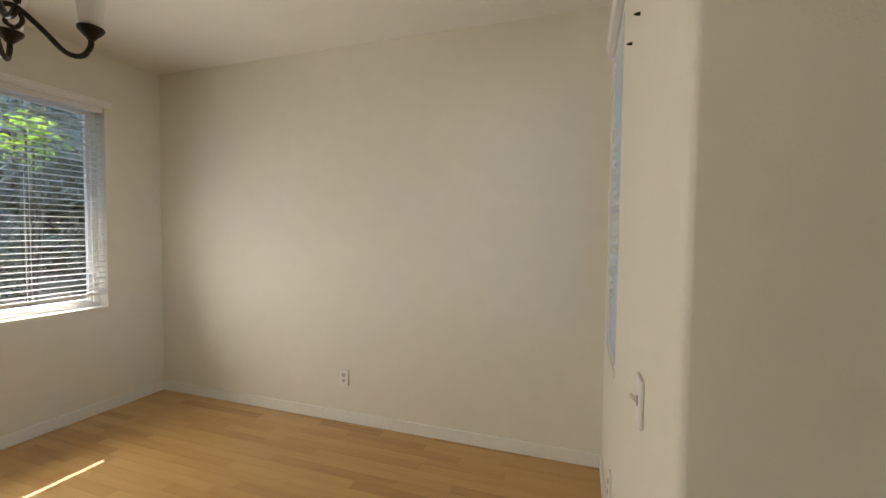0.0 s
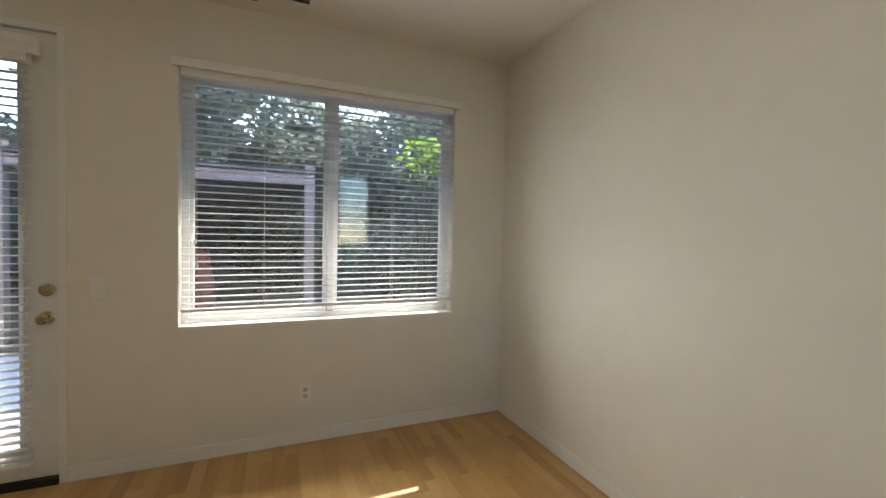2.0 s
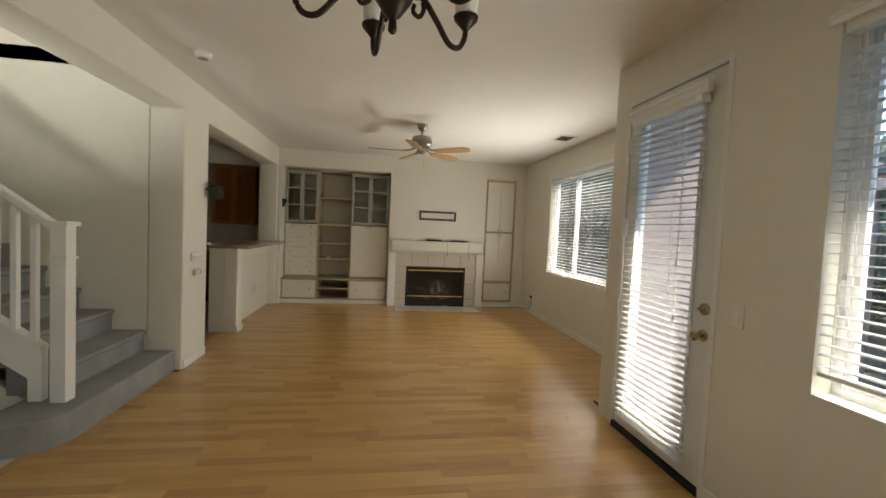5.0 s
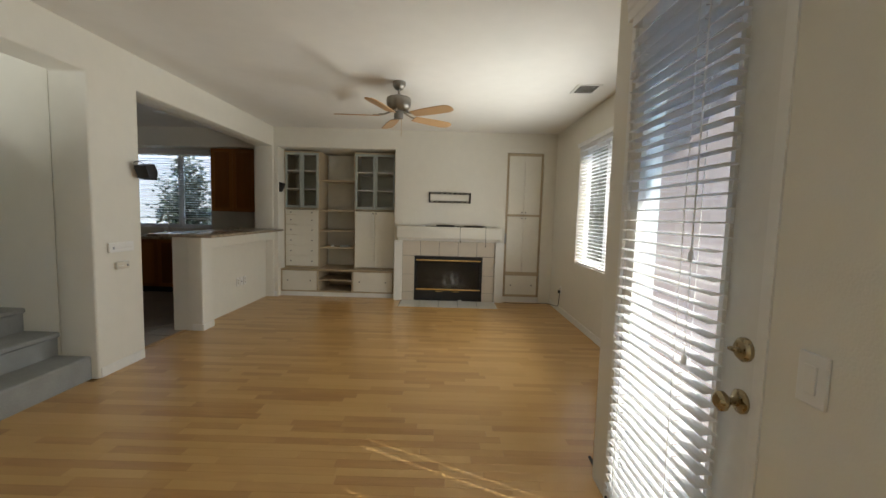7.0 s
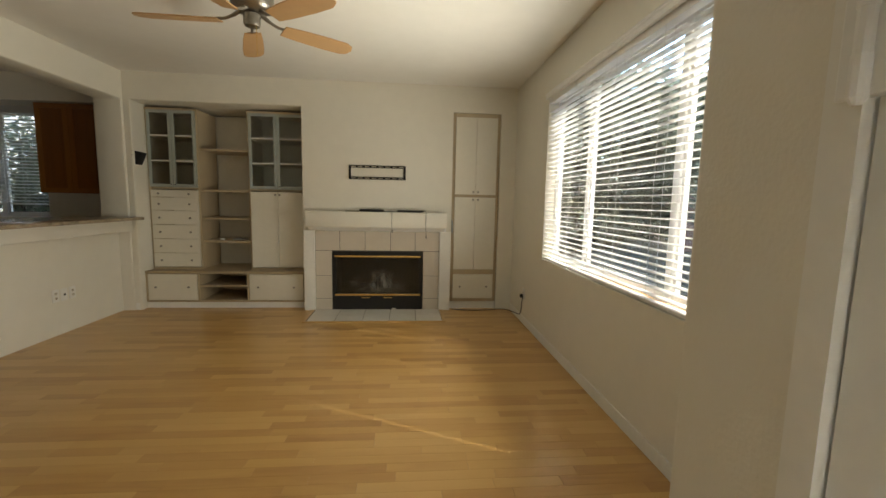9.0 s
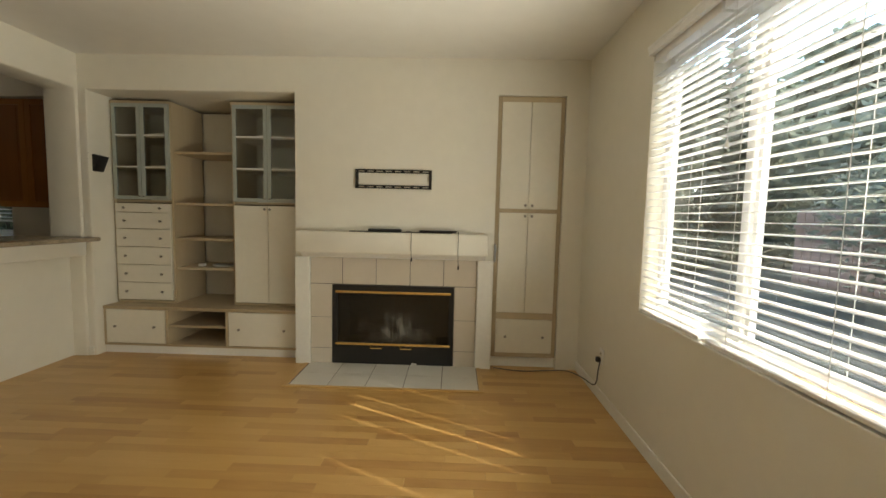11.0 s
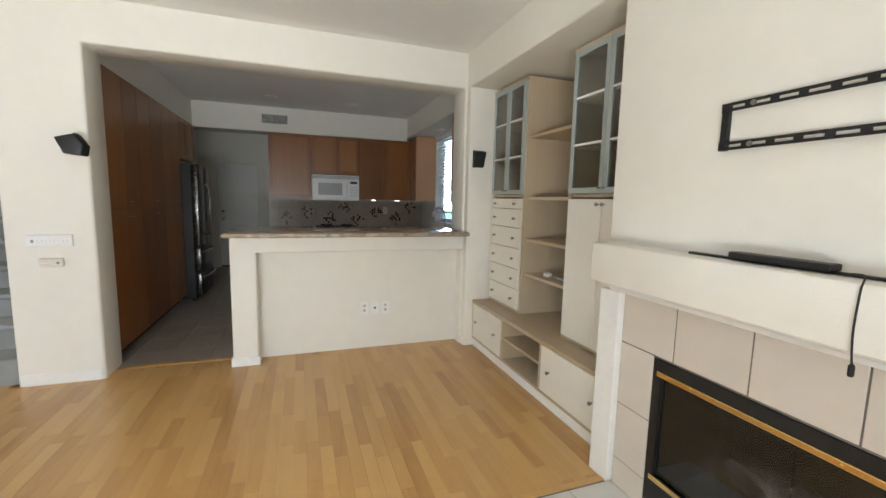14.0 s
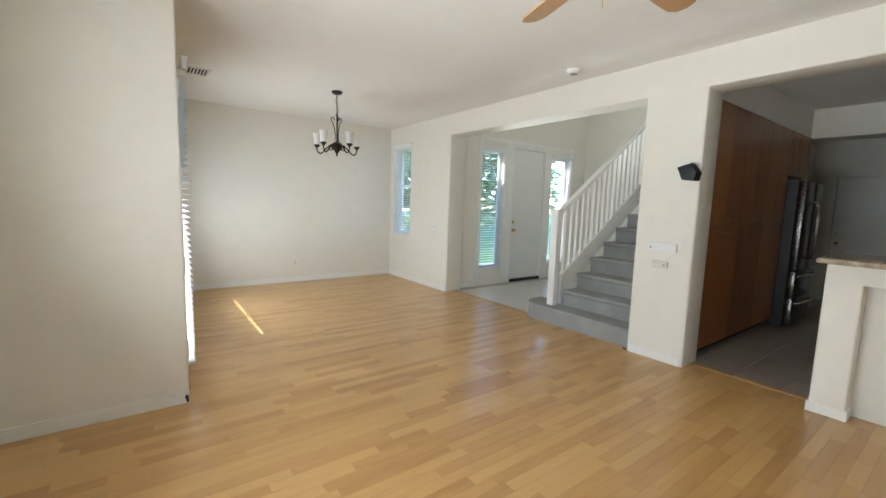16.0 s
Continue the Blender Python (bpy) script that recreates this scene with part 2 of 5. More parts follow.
def sooty_glass(name):
    """Smoked glass with pale smears of soot wiped upwards."""
    m = glass(name, (0.22, 0.22, 0.22), 0.02)
    nd, ln = m.node_tree.nodes, m.node_tree.links
    co, mp, n = nd.new("ShaderNodeTexCoord"), nd.new("ShaderNodeMapping"), nd.new("ShaderNodeTexNoise")
    mp.inputs["Scale"].default_value = (7, 1, 2.6)
    n.inputs["Scale"].default_value, n.inputs["Detail"].default_value = 1.6, 5
    r = nd.new("ShaderNodeMapRange")
    r.inputs[1].default_value, r.inputs[2].default_value, r.inputs[4].default_value = 0.40, 0.68, 0.75
    d, mx = nd.new("ShaderNodeBsdfDiffuse"), nd.new("ShaderNodeMixShader")
    d.inputs[0].default_value = (0.36, 0.35, 0.33, 1)
    ln.new(co.outputs["Object"], mp.inputs[0])
    ln.new(mp.outputs[0], n.inputs[0])
    ln.new(n.outputs[0], r.inputs[0])
    at, sz, far, fade, mul = nd.new("ShaderNodeVectorMath"), nd.new("ShaderNodeVectorMath"), nd.new("ShaderNodeVectorMath"), nd.new("ShaderNodeMapRange"), nd.new("ShaderNodeMath")
    at.operation, sz.operation, far.operation, mul.operation = "SUBTRACT", "MULTIPLY", "LENGTH", "MULTIPLY_ADD"
    at.inputs[1].default_value = (-0.03, 0, 0.34)
    sz.inputs[1].default_value = (3.0, 0, 6.0)
    fade.inputs[1].default_value, fade.inputs[2].default_value, fade.inputs[3].default_value, fade.inputs[4].default_value = 0.25, 1.1, 1.0, 0.0
    ln.new(co.outputs["Object"], at.inputs[0])
    ln.new(at.outputs[0], sz.inputs[0])
    ln.new(sz.outputs[0], far.inputs[0])
    ln.new(far.outputs["Value"], fade.inputs[0])
    ln.new(fade.outputs[0], mul.inputs[0])
    ln.new(r.outputs[0], mul.inputs[1])
    mul.inputs[2].default_value = 0.03
    ln.new(mul.outputs[0], mx.inputs[0])
    ln.new(nd["Principled BSDF"].outputs[0], mx.inputs[1])
    ln.new(d.outputs[0], mx.inputs[2])
    ln.new(mx.outputs[0], nd["Material Output"].inputs[0])
    return m


def granite(name):
    m = surface(name, (0.42, 0.34, 0.25), 0.18, var=0.5, s1=14, s2=120, dark=(0.09, 0.065, 0.045), coat=0.2)
    return m


def slat_white(name):
    """Thin white slat that lets some light through."""
    m = surface(name, (0.84, 0.84, 0.83), 0.4, var=0.02, s1=2, s2=30)
    p = m.node_tree.nodes["Principled BSDF"]
    tr = m.node_tree.nodes.new("ShaderNodeBsdfTranslucent")
    tr.inputs[0].default_value = (0.86, 0.87, 0.88, 1)
    mx = m.node_tree.nodes.new("ShaderNodeMixShader")
    mx.inputs[0].default_value = 0.5
    m.node_tree.links.new(p.outputs[0], mx.inputs[1])
    m.node_tree.links.new(tr.outputs[0], mx.inputs[2])
    m.node_tree.links.new(mx.outputs[0], m.node_tree.nodes["Material Output"].inputs[0])
    return m


def leaf(name, col):
    m = surface(name, col, 0.5, var=0.35, s1=1.2, s2=12)
    p = m.node_tree.nodes["Principled BSDF"]
    tr = m.node_tree.nodes.new("ShaderNodeBsdfTranslucent")
    tr.inputs[0].default_value = (col[0] * 2.6, col[1] * 2.6, col[2] * 2.3, 1)
    mx = m.node_tree.nodes.new("ShaderNodeMixShader")
    mx.inputs[0].default_value = 0.45
    m.node_tree.links.new(p.outputs[0], mx.inputs[1])
    m.node_tree.links.new(tr.outputs[0], mx.inputs[2])
    m.node_tree.links.new(mx.outputs[0], m.node_tree.nodes["Material Output"].inputs[0])
    return m


WALL = surface("wall_paint", (0.80, 0.768, 0.685), 0.55, var=0.02, s1=0.8, s2=9, bump=0.22, bscale=150, rvar=0.05)
CEILING = surface("ceiling_paint", (0.82, 0.80, 0.76), 0.7, var=0.02, s1=0.6, s2=7, bump=0.2, bscale=110)
TRIM = surface("trim_paint", (0.85, 0.84, 0.80), 0.38, var=0.03, s1=2, s2=30, bump=0.04, bscale=60)
DOORPAINT = surface("door_paint", (0.80, 0.79, 0.75), 0.4, var=0.03, s1=1.5, s2=22, bump=0.05, bscale=50)
MAPLE = [(0.0, (0.385, 0.200, 0.064)), (0.28, (0.500, 0.282, 0.096)), (0.6, (0.570, 0.340, 0.123)), (1.0, (0.620, 0.386, 0.153))]
PLANK = wood("maple_plank", MAPLE, 0.29, grain=(2.2, 18, 18), bump=0.008, coat=0.2, streak=0.58, rvar=0.02)
PLANKS = wood("maple_planks", MAPLE, 0.29, grain=(2.2, 18, 18), chance="island", bump=0.008, coat=0.2, streak=0.58, rvar=0.02)
UNDER = surface("floor_joint", (0.33, 0.19, 0.075), 0.8, var=0.1)
OAKTRIM = wood("pale_oak_edge", [(0, (0.40, 0.31, 0.20)), (0.5, (0.50, 0.40, 0.27)), (1, (0.56, 0.46, 0.32))], 0.45, grain=(20, 20, 1.5))
CREAM = surface("cream_laminate", (0.80, 0.765, 0.675), 0.35, var=0.02, s1=1, s2=18)
CHERRY = wood("cherry_cabinet", [(0, (0.145, 0.046, 0.008)), (0.5, (0.245, 0.085, 0.014)), (1, (0.34, 0.13, 0.026))], 0.35, grain=(18, 18, 1.2), coat=0.2)
CHERRYB = wood("birch_side", [(0, (0.36, 0.17, 0.07)), (0.6, (0.46, 0.24, 0.11)), (1, (0.52, 0.29, 0.14))], 0.4, grain=(18, 18, 1.2))
GRANITE = granite("granite")
TILE = surface("surround_tile", (0.64, 0.575, 0.49), 0.32, var=0.025, s1=2, s2=9)
HEARTHTILE = surface("hearth_tile", (0.66, 0.64, 0.60), 0.3, var=0.03, s1=2, s2=9)
GROUT = surface("grout", (0.17, 0.15, 0.13), 0.9, var=0.15, s2=80)
GROUTL = surface("pale_grout", (0.50, 0.47, 0.42), 0.9, var=0.12, s2=80)
FLOORTILE = surface("hall_tile", (0.62, 0.60, 0.56), 0.3, var=0.06, s1=2, s2=18)
KTILE = surface("kitchen_floor_tile", (0.32, 0.275, 0.23), 0.35, var=0.1, s1=2, s2=18)
SPLASH = surface("splash_tile", (0.48, 0.41, 0.33), 0.35, var=0.12, s1=5, s2=30)
BLACK = surface("black_metal", (0.012, 0.012, 0.013), 0.45, var=0.2, s2=60)
BLACKP = surface("black_plastic", (0.010, 0.010, 0.011), 0.45, var=0.2, s2=60)
DARKBRONZE = surface("dark_bronze", (0.035, 0.024, 0.018), 0.42, metal=0.6, var=0.3, s1=6, s2=60)
BRASS = surface("brass", (0.80, 0.58, 0.25), 0.25, metal=1.0, var=0.08, s2=60)
AGEDBRASS = surface("aged_brass", (0.46, 0.38, 0.24), 0.28, metal=1.0, var=0.15, s2=60)
NICKEL = surface("brushed_nickel", (0.34, 0.32, 0.29), 0.34, metal=1.0, var=0.1, s2=90)
STEEL = surface("stainless", (0.15, 0.15, 0.147), 0.27, metal=1.0, var=0.1, s2=60)
CHROME = surface("chrome", (0.75, 0.75, 0.76), 0.12, metal=1.0, var=0.04)
WHITEP = surface("white_plastic", (0.84, 0.83, 0.80), 0.3, var=0.02, s2=30)
ALMOND = surface("almond_plastic", (0.72, 0.67, 0.57), 0.4, var=0.03, s2=30)
GREYP = surface("grey_plastic", (0.30, 0.31, 0.31), 0.45, var=0.06, s2=30)
VINYL = surface("white_vinyl", (0.84, 0.84, 0.83), 0.35, var=0.02, s2=25)
SLAT = slat_white("blind_slat")
CORD = surface("white_cord", (0.78, 0.77, 0.74), 0.8, var=0.05, s2=200)
PANE = glass("window_glass", (0.97, 0.99, 0.98))
FROST = glass("cabinet_glass", (0.90, 0.94, 0.91), 0.16)
SMOKED = sooty_glass("smoked_glass")
GLOW = surface("lamp_lens", (0.85, 0.83, 0.78), 0.4, var=0.02)
GLOW.node_tree.nodes["Principled BSDF"].inputs["Emission Color"].default_value = (1.0, 0.86, 0.66, 1)
GLOW.node_tree.nodes["Principled BSDF"].inputs["Emission Strength"].default_value = 0.12
GREYFRAME = surface("grey_cabinet_frame", (0.40, 0.44, 0.42), 0.35, var=0.04, s2=30)
SHADE = surface("frosted_shade", (0.82, 0.81, 0.77), 0.4, var=0.03, s2=14)
BLADE = wood("fan_blade", [(0, (0.42, 0.24, 0.11)), (1, (0.56, 0.35, 0.18))], 0.4, grain=(9, 9, 9))
CARPET = surface("grey_carpet", (0.35, 0.355, 0.345), 0.95, var=0.14, s1=4, s2=220, bump=0.8, bscale=420, spec=0.1)
SOOT = surface("soot_brick", (0.055, 0.05, 0.045), 0.9, var=0.5, s1=6, s2=40, bump=0.3, bscale=60)
LOG = surface("ceramic_log", (0.30, 0.28, 0.25), 0.9, var=0.4, s1=9, s2=50, bump=0.4, bscale=50)
STUCCO = surface("pink_stucco", (0.38, 0.31, 0.285), 0.9, var=0.06, s1=1.5, s2=40, bump=0.5, bscale=120)
PALESTUCCO = surface("pale_stucco", (0.66, 0.575, 0.52), 0.9, var=0.05, s1=1.5, s2=40, bump=0.4, bscale=120)
CONCRETE = surface("patio_concrete", (0.60, 0.58, 0.55), 0.85, var=0.12, s1=1.2, s2=30, bump=0.2, bscale=60)
GRASS = surface("lawn", (0.07, 0.13, 0.02), 0.9, var=0.3, s1=1.5, s2=60, bump=0.6, bscale=40)
SOIL = surface("garden_soil", (0.12, 0.10, 0.065), 0.95, var=0.3, s1=1.2, s2=25, bump=0.5, bscale=30)
BARK = surface("bark", (0.10, 0.075, 0.055), 0.9, var=0.3, s1=4, s2=30, bump=0.6, bscale=40)
LEAFD = leaf("dark_leaf", (0.112, 0.120, 0.098))
LEAFM = leaf("mid_leaf", (0.118, 0.124, 0.104))
LEAFF = leaf("pale_leaf", (0.17, 0.21, 0.12))
LEAFL = leaf("bright_leaf", (0.18, 0.26, 0.04))
PINKWOOD = surface("pink_painted_timber", (0.36, 0.26, 0.24), 0.7, var=0.1, s1=2, s2=30)
DARKWALL = surface("dark_fence", (0.11, 0.105, 0.105), 0.85, var=0.25, s1=2, s2=25)
FENCE = surface("weathered_fence", (0.20, 0.12, 0.10), 0.85, var=0.2, s1=2, s2=25)
CLAY = surface("terracotta", (0.34, 0.11, 0.07), 0.7, var=0.15, s1=4, s2=30)
ROOFM = surface("roof_tile", (0.28, 0.18, 0.13), 0.85, var=0.15, s1=3, s2=30)
STICK = wood("pine_stick", [(0, (0.46, 0.24, 0.10)), (1, (0.56, 0.32, 0.15))], 0.5)
BLACKRUBBER = surface("black_rubber", (0.012, 0.012, 0.012), 0.7, var=0.1)
CABLEGREY = surface("cable_grey", (0.085, 0.08, 0.072), 0.6, var=0.1)
PAPER = surface("printed_paper", (0.62, 0.62, 0.60), 0.7, var=0.1)


# ---- structure ----
R = 0.02
# wall to hall and kitchen, with two openings that reach the floor
east = [(1.30, 0), (1.30, CEIL), (FY, CEIL), (FY, 0), (-5.64, 0), (-5.64, HEAD), (-2.765, HEAD), (-2.765, 0), (-2.245, 0), (-2.245, HEAD), (0.78, HEAD), (0.78, 0)]


def east_edges(c):
    if c.z < 0.001 or c.z > HEAD + 0.05:
        return False
    return -5.65 < c.y < 0.9


structure("wall_east", prism(east, "x", EX, EX2, R, east_edges), WALL, "cream painted wall with rounded openings to hall and kitchen", "wall", True)
DW = (1.90, 2.50, 0.80, 2.40)  # narrow dining window: y0, y1, z0, z1
structure("wall_east_dining", wall_grid("x", EX, EX + 0.2, [1.30, DW[0], DW[1], DY + 0.15], [0, DW[2], DW[3], CEIL], [(1, 1)]), WALL, "cream painted wall round a narrow window", "wall")
structure("wall_dining_end", box(WX - 0.16, EX, DY, DY + 0.15, 0, CEIL), WALL, "plain cream painted end wall", "wall")
W1 = (0.44, 2.205, 0.81, 2.345)
DR = (-0.995, -0.07, 0.0, 2.445)
w0, w1x = WX - 0.16, WX
structure("wall_west_dining", wall_grid("x", w0, w1x, [BY + 0.16, DR[0], DR[1], W1[0], W1[1], DY], [0, W1[2], W1[3], DR[3], CEIL], [(1, 0), (1, 1), (1, 2), (3, 1)]), WALL, "cream painted wall with window and garden door", "wall")
jog = box(LX - 0.16, WX, BY, BY + 0.16, 0, CEIL)
bmesh.ops.bevel(jog, geom=[e for e in jog.edges if abs((e.verts[0].co - e.verts[1].co).z) > 1 and e.verts[0].co.x > WX - 0.01 and e.verts[0].co.y < BY + 0.01], offset=R, segments=3, profile=0.5, affect="EDGES")
structure("wall_jog", jog, WALL, "short cream return wall beside the garden door", "wall", True)
W2 = (-4.51, -2.10, 0.81, 2.345)
l0 = LX - 0.16
structure("wall_west_living", wall_grid("x", l0, LX, [KY, W2[0], W2[1], BY], [0, W2[2], W2[3], CEIL], [(1, 1)]), WALL, "cream painted wall with wide window", "wall")
NL, NR = (-1.735, 0.15), (-4.125, -3.535)  # niches for the two cabinets
FB = (-3.19, -2.08, 0.735)
fire = [(LX, 0), (LX, CEIL), (EX, CEIL), (EX, 0), (NL[1], 0), (NL[1], HEAD), (NL[0], HEAD), (NL[0], 0), (FB[1], 0), (FB[1], FB[2]), (FB[0], FB[2]), (FB[0], 0), (NR[1], 0), (NR[1], HEAD), (NR[0], HEAD), (NR[0], 0)]


def fire_edges(c):
    return c.y > FY - 0.01 and 0.01 < c.z < HEAD + 0.01 and (NL[0] - 0.01 < c.x < NL[1] + 0.01)


structure("wall_fireplace", prism(fire, "y", FY - 0.14, FY, 0.015, fire_edges), WALL, "cream painted chimney wall with two niches", "wall", True)
b = FY - 0.14
structure("wall_niches", boxes(
    (NL[1], EX2 - 0.001, KY, b, 0, CEIL), (-1.90, NL[0], KY, b, 0, CEIL), (-3.535, -3.37, KY, b, 0, CEIL), (LX, NR[0], KY, b, 0, CEIL),
    (NL[0], NL[1], KY, b, HEAD, CEIL), (NR[0], NR[1], KY, b, HEAD, CEIL)), WALL, "cream painted niche sides", "wall")
structure("wall_south", box(LX - 0.16, EX2, KY - 0.15, KY, 0, CEIL), WALL, "painted outer wall behind the niches", "wall")
structure("wall_kitchen_window", wall_grid("y", KK - 0.15, KK, [EX2, 1.60, 3.06, 5.7], [0, 1.05, 2.40, CEIL], [(1, 1)]), WALL, "painted kitchen wall with the sink window", "wall")
structure("ceiling", boxes((LX, EX2, KY, BY, CEIL, CEIL + 0.12), (WX - 0.16, EX2, BY, DY + 0.15, CEIL, CEIL + 0.12), (EX2, 5.7, KY, -2.25, CEIL, CEIL + 0.12)), CEILING, "white textured ceiling", "ceiling")
# kitchen and hall shell
structure("wall_kitchen_back", boxes((KX, KX + 0.12, KY, -3.70, 0, CEIL), (KX + 0.12, 5.55, -3.82, -3.70, 0, CEIL)), WALL, "painted kitchen back wall", "wall")
structure("wall_passage_end", boxes((5.55, 5.67, -3.82, -3.40, 0, CEIL), (5.55, 5.67, -2.68, -2.25, 0, CEIL), (5.55, 5.67, -3.40, -2.68, 2.02, CEIL), (5.60, 5.67, -3.40, -2.68, -0.2, 2.02)), WALL, "painted end wall of the kitchen passage", "wall")
structure("wall_stairs", box(EX2, 5.67, -2.37, -2.25, 0, 5.2), WALL, "painted wall beside the stairs", "wall")
structure("kitchen_soffit", boxes((3.43, 3.80, -5.90, -2.37, 2.375, CEIL), (EX2, 3.80, KK, -5.90, 2.43, CEIL), (EX2, 3.43, -2.745, -2.37, 2.39, CEIL)), WALL, "white boxed soffit above the kitchen cabinets", "soffit")
HX = 3.83
SL1, FD, SL2 = (0.99, 1.53), (1.70, 2.615), (2.77, 3.35)
structure("wall_hall_front", wall_grid("y", HY, HY + 0.15, [EX2, SL1[0], SL1[1], FD[0], FD[1], SL2[0], SL2[1], HX], [0, 0.28, 2.35, 2.45, 5.2], [(1, 1), (5, 1), (3, 0), (3, 1), (3, 2)]), WALL, "painted front wall with door and sidelights", "wall")
structure("wall_hall_far", box(HX, HX + 0.12, -2.25, HY + 0.15, 0, 5.2), WALL, "plain painted far wall of the hall", "wall")
structure("wall_hall_upper", boxes((EX2 - 0.12, EX2, -2.37, HY + 0.15, CEIL + 0.12, 5.2)), WALL, "painted wall above the hall opening", "wall")
structure("ceiling_hall", box(EX2 - 0.12, HX + 0.12, -2.37, HY + 0.15, 5.2, 5.3), CEILING, "white ceiling of the tall hall", "ceiling")
roof = boxes((-5.06, 0.3, KY - 0.6, BY + 0.3, 2.95, 3.10), (-4.72, 0.3, BY + 0.3, DY + 0.6, 2.95, 3.10), (0.3, 6.0, KY - 0.6, -2.37, 2.95, 3.10))
# unseen white boards, added to bounce daylight onto the blind slats
structure("eave_soffit", boxes((-5.05, LX - 0.165, KY - 0.55, BY + 0.29, 2.925, 2.949), (-4.71, WX - 0.165, BY + 0.295, DY + 0.55, 2.925, 2.949)), TRIM, "unseen white boards under the eaves, added to bounce light", "eaves")
structure("roof", roof, ROOFM, "brown tiled roof with wide eaves", "roof")
structure("wall_outer_west", box(LX - 0.20, WX - 0.165, BY + 0.165, BY + 0.20, -0.12, 2.95), STUCCO, "pink stucco outside wall beside the garden door", "wall")


# ---- windows ----
def window(name, label, at, rz, w, h, mullions, depth=0.16):
    """A vinyl window; x runs along the wall, y points out of the room, the origin is the sill's middle on the room face."""
    t = thing(name, label, "window", at, rz, kind="structure")
    ORIGIN[t.name] = Vector((0, 0, 0))
    f, y0, y1 = 0.04, depth - 0.06, depth - 0.005
    part("window_frame", boxes((-w / 2, w / 2, y0, y1, 0, f), (-w / 2, w / 2, y0, y1, h - f, h), (-w / 2, -w / 2 + f, y0, y1, f, h - f), (w / 2 - f, w / 2, y0, y1, f, h - f)), VINYL, t)
    xs = [-w / 2 + f] + [m for m in mullions] + [w / 2 - f]
    for m in mullions:
        part("mullion", box(m - 0.025, m + 0.025, y0 - 0.005, y1, f, h - f, 0.004), VINYL, t)
    for a, b in zip(xs, xs[1:]):
        a, b = a + (0.025 if a in mullions else 0), b - (0.025 if b in mullions else 0)
        s = 0.024
        part("sash", boxes((a, b, y0 + 0.012, y1 - 0.012, f, f + s), (a, b, y0 + 0.012, y1 - 0.012, h - f - s, h - f), (a, a + s, y0 + 0.012, y1 - 0.012, f + s, h - f - s), (b - s, b, y0 + 0.012, y1 - 0.012, f + s, h - f - s)), VINYL, t)
        pane = part("pane", box(a + s, b - s, y0 + 0.026, y0 + 0.030, f + s, h - f - s), PANE, t)
        pane.visible_shadow = False
    part("window_sill", box(-w / 2, w / 2, 0.002, y0, -0.004, 0.004), TRIM, t)
    return t


def slat_mesh(w, holes, tilt, deep=0.05):
    """One slat with punched cord holes, slightly crowned."""
    bm = bmesh.new()
    xs = [-w / 2]
    for hx in holes:
        xs += [hx - 0.006, hx + 0.006]
    xs.append(w / 2)
    ys = [(-deep / 2, 0.0), (-0.011, 0.0022), (0.011, 0.0022), (deep / 2, 0.0)]
    ct, st = math.cos(tilt), math.sin(tilt)
    g = [[[bm.verts.new((x, y * ct - z * st, y * st + z * ct + o)) for y, z in ys] for x in xs] for o in (0.0012, -0.0012)]
    for layer in g:
        for i in range(len(xs) - 1):
            for j in range(3):
                if i % 2 == 1 and j == 1:
                    continue
                bm.faces.new((layer[i][j], layer[i + 1][j], layer[i + 1][j + 1], layer[i][j + 1]))
    n = len(xs) - 1
    for j in (0, 3):
        bm.faces.new((g[0][0][j], g[0][n][j], g[1][n][j], g[1][0][j]))
    return bm


def blind(label, at, rz, w, h, pitch=0.042, tilt=0.0, holes=None, wide_valance=None, sag=0.0, tassels=(), gap=0.012, depth=0.03, tall=0.036):
    """A slatted blind; x along the wall, y out of the room, the origin at the sill's middle on the room face."""
    t = thing("window_blind", label, "blind", at, rz, group="white slatted blinds")
    holes = holes or [-w / 2 + 0.13, 0.0, w / 2 - 0.13]
    ORIGIN[t.name] = Vector((0, 0, 0))
    vw = wide_valance or w / 2 - 0.002
    part("valance", prism([(-0.002, h - 0.008), (-0.030, h - 0.010), (-0.032, h + tall * 0.4), (-0.036, h + tall * 0.53), (-0.036, h + tall * 0.82), (-0.042, h + tall), (-0.002, h + tall)], "x", -vw, vw), VINYL, t)
    part("headrail", box(-w / 2 + 0.005, w / 2 - 0.005, depth - 0.028, depth + 0.028, h - 0.05, h - 0.004), VINYL, t)
    me = to_mesh("slat", slat_mesh(w - 0.012, holes, tilt), SLAT)
    n = int((h - 0.10 - gap) / pitch)
    for i in range(n):
        z = gap + 0.035 + (i + 0.3) * pitch
        piece("slat", me, t, (random.uniform(-0.002, 0.002), depth, z)).rotation_euler = (random.uniform(-0.03, 0.03), sag * (1 - i / n), 0)
    part("bottom_rail", box(-w / 2 + 0.006, w / 2 - 0.006, depth - 0.025, depth + 0.025, gap, gap + 0.018, 0.004), VINYL, t).rotation_euler = (0, sag, 0)
    for hx in holes:
        for dy in (-0.027, 0.027):
            part("cord", box(hx - 0.0012, hx + 0.0012, depth + dy - 0.0008, depth + dy + 0.0008, gap + 0.01, h - 0.05), CORD, t)
    for tx, tz in tassels:
        part("pull_cord", tube([(tx, depth - 0.032, h - 0.06), (tx + 0.004, depth - 0.034, tz)], 0.0014, 5), CORD, t)
        part("tassel", lathe([(0.003, 0.03), (0.008, 0.02), (0.009, 0.0), (0.005, -0.003)], (tx + 0.004, depth - 0.034, tz - 0.02), 10), VINYL, t, "clear plastic tassel")
    return t


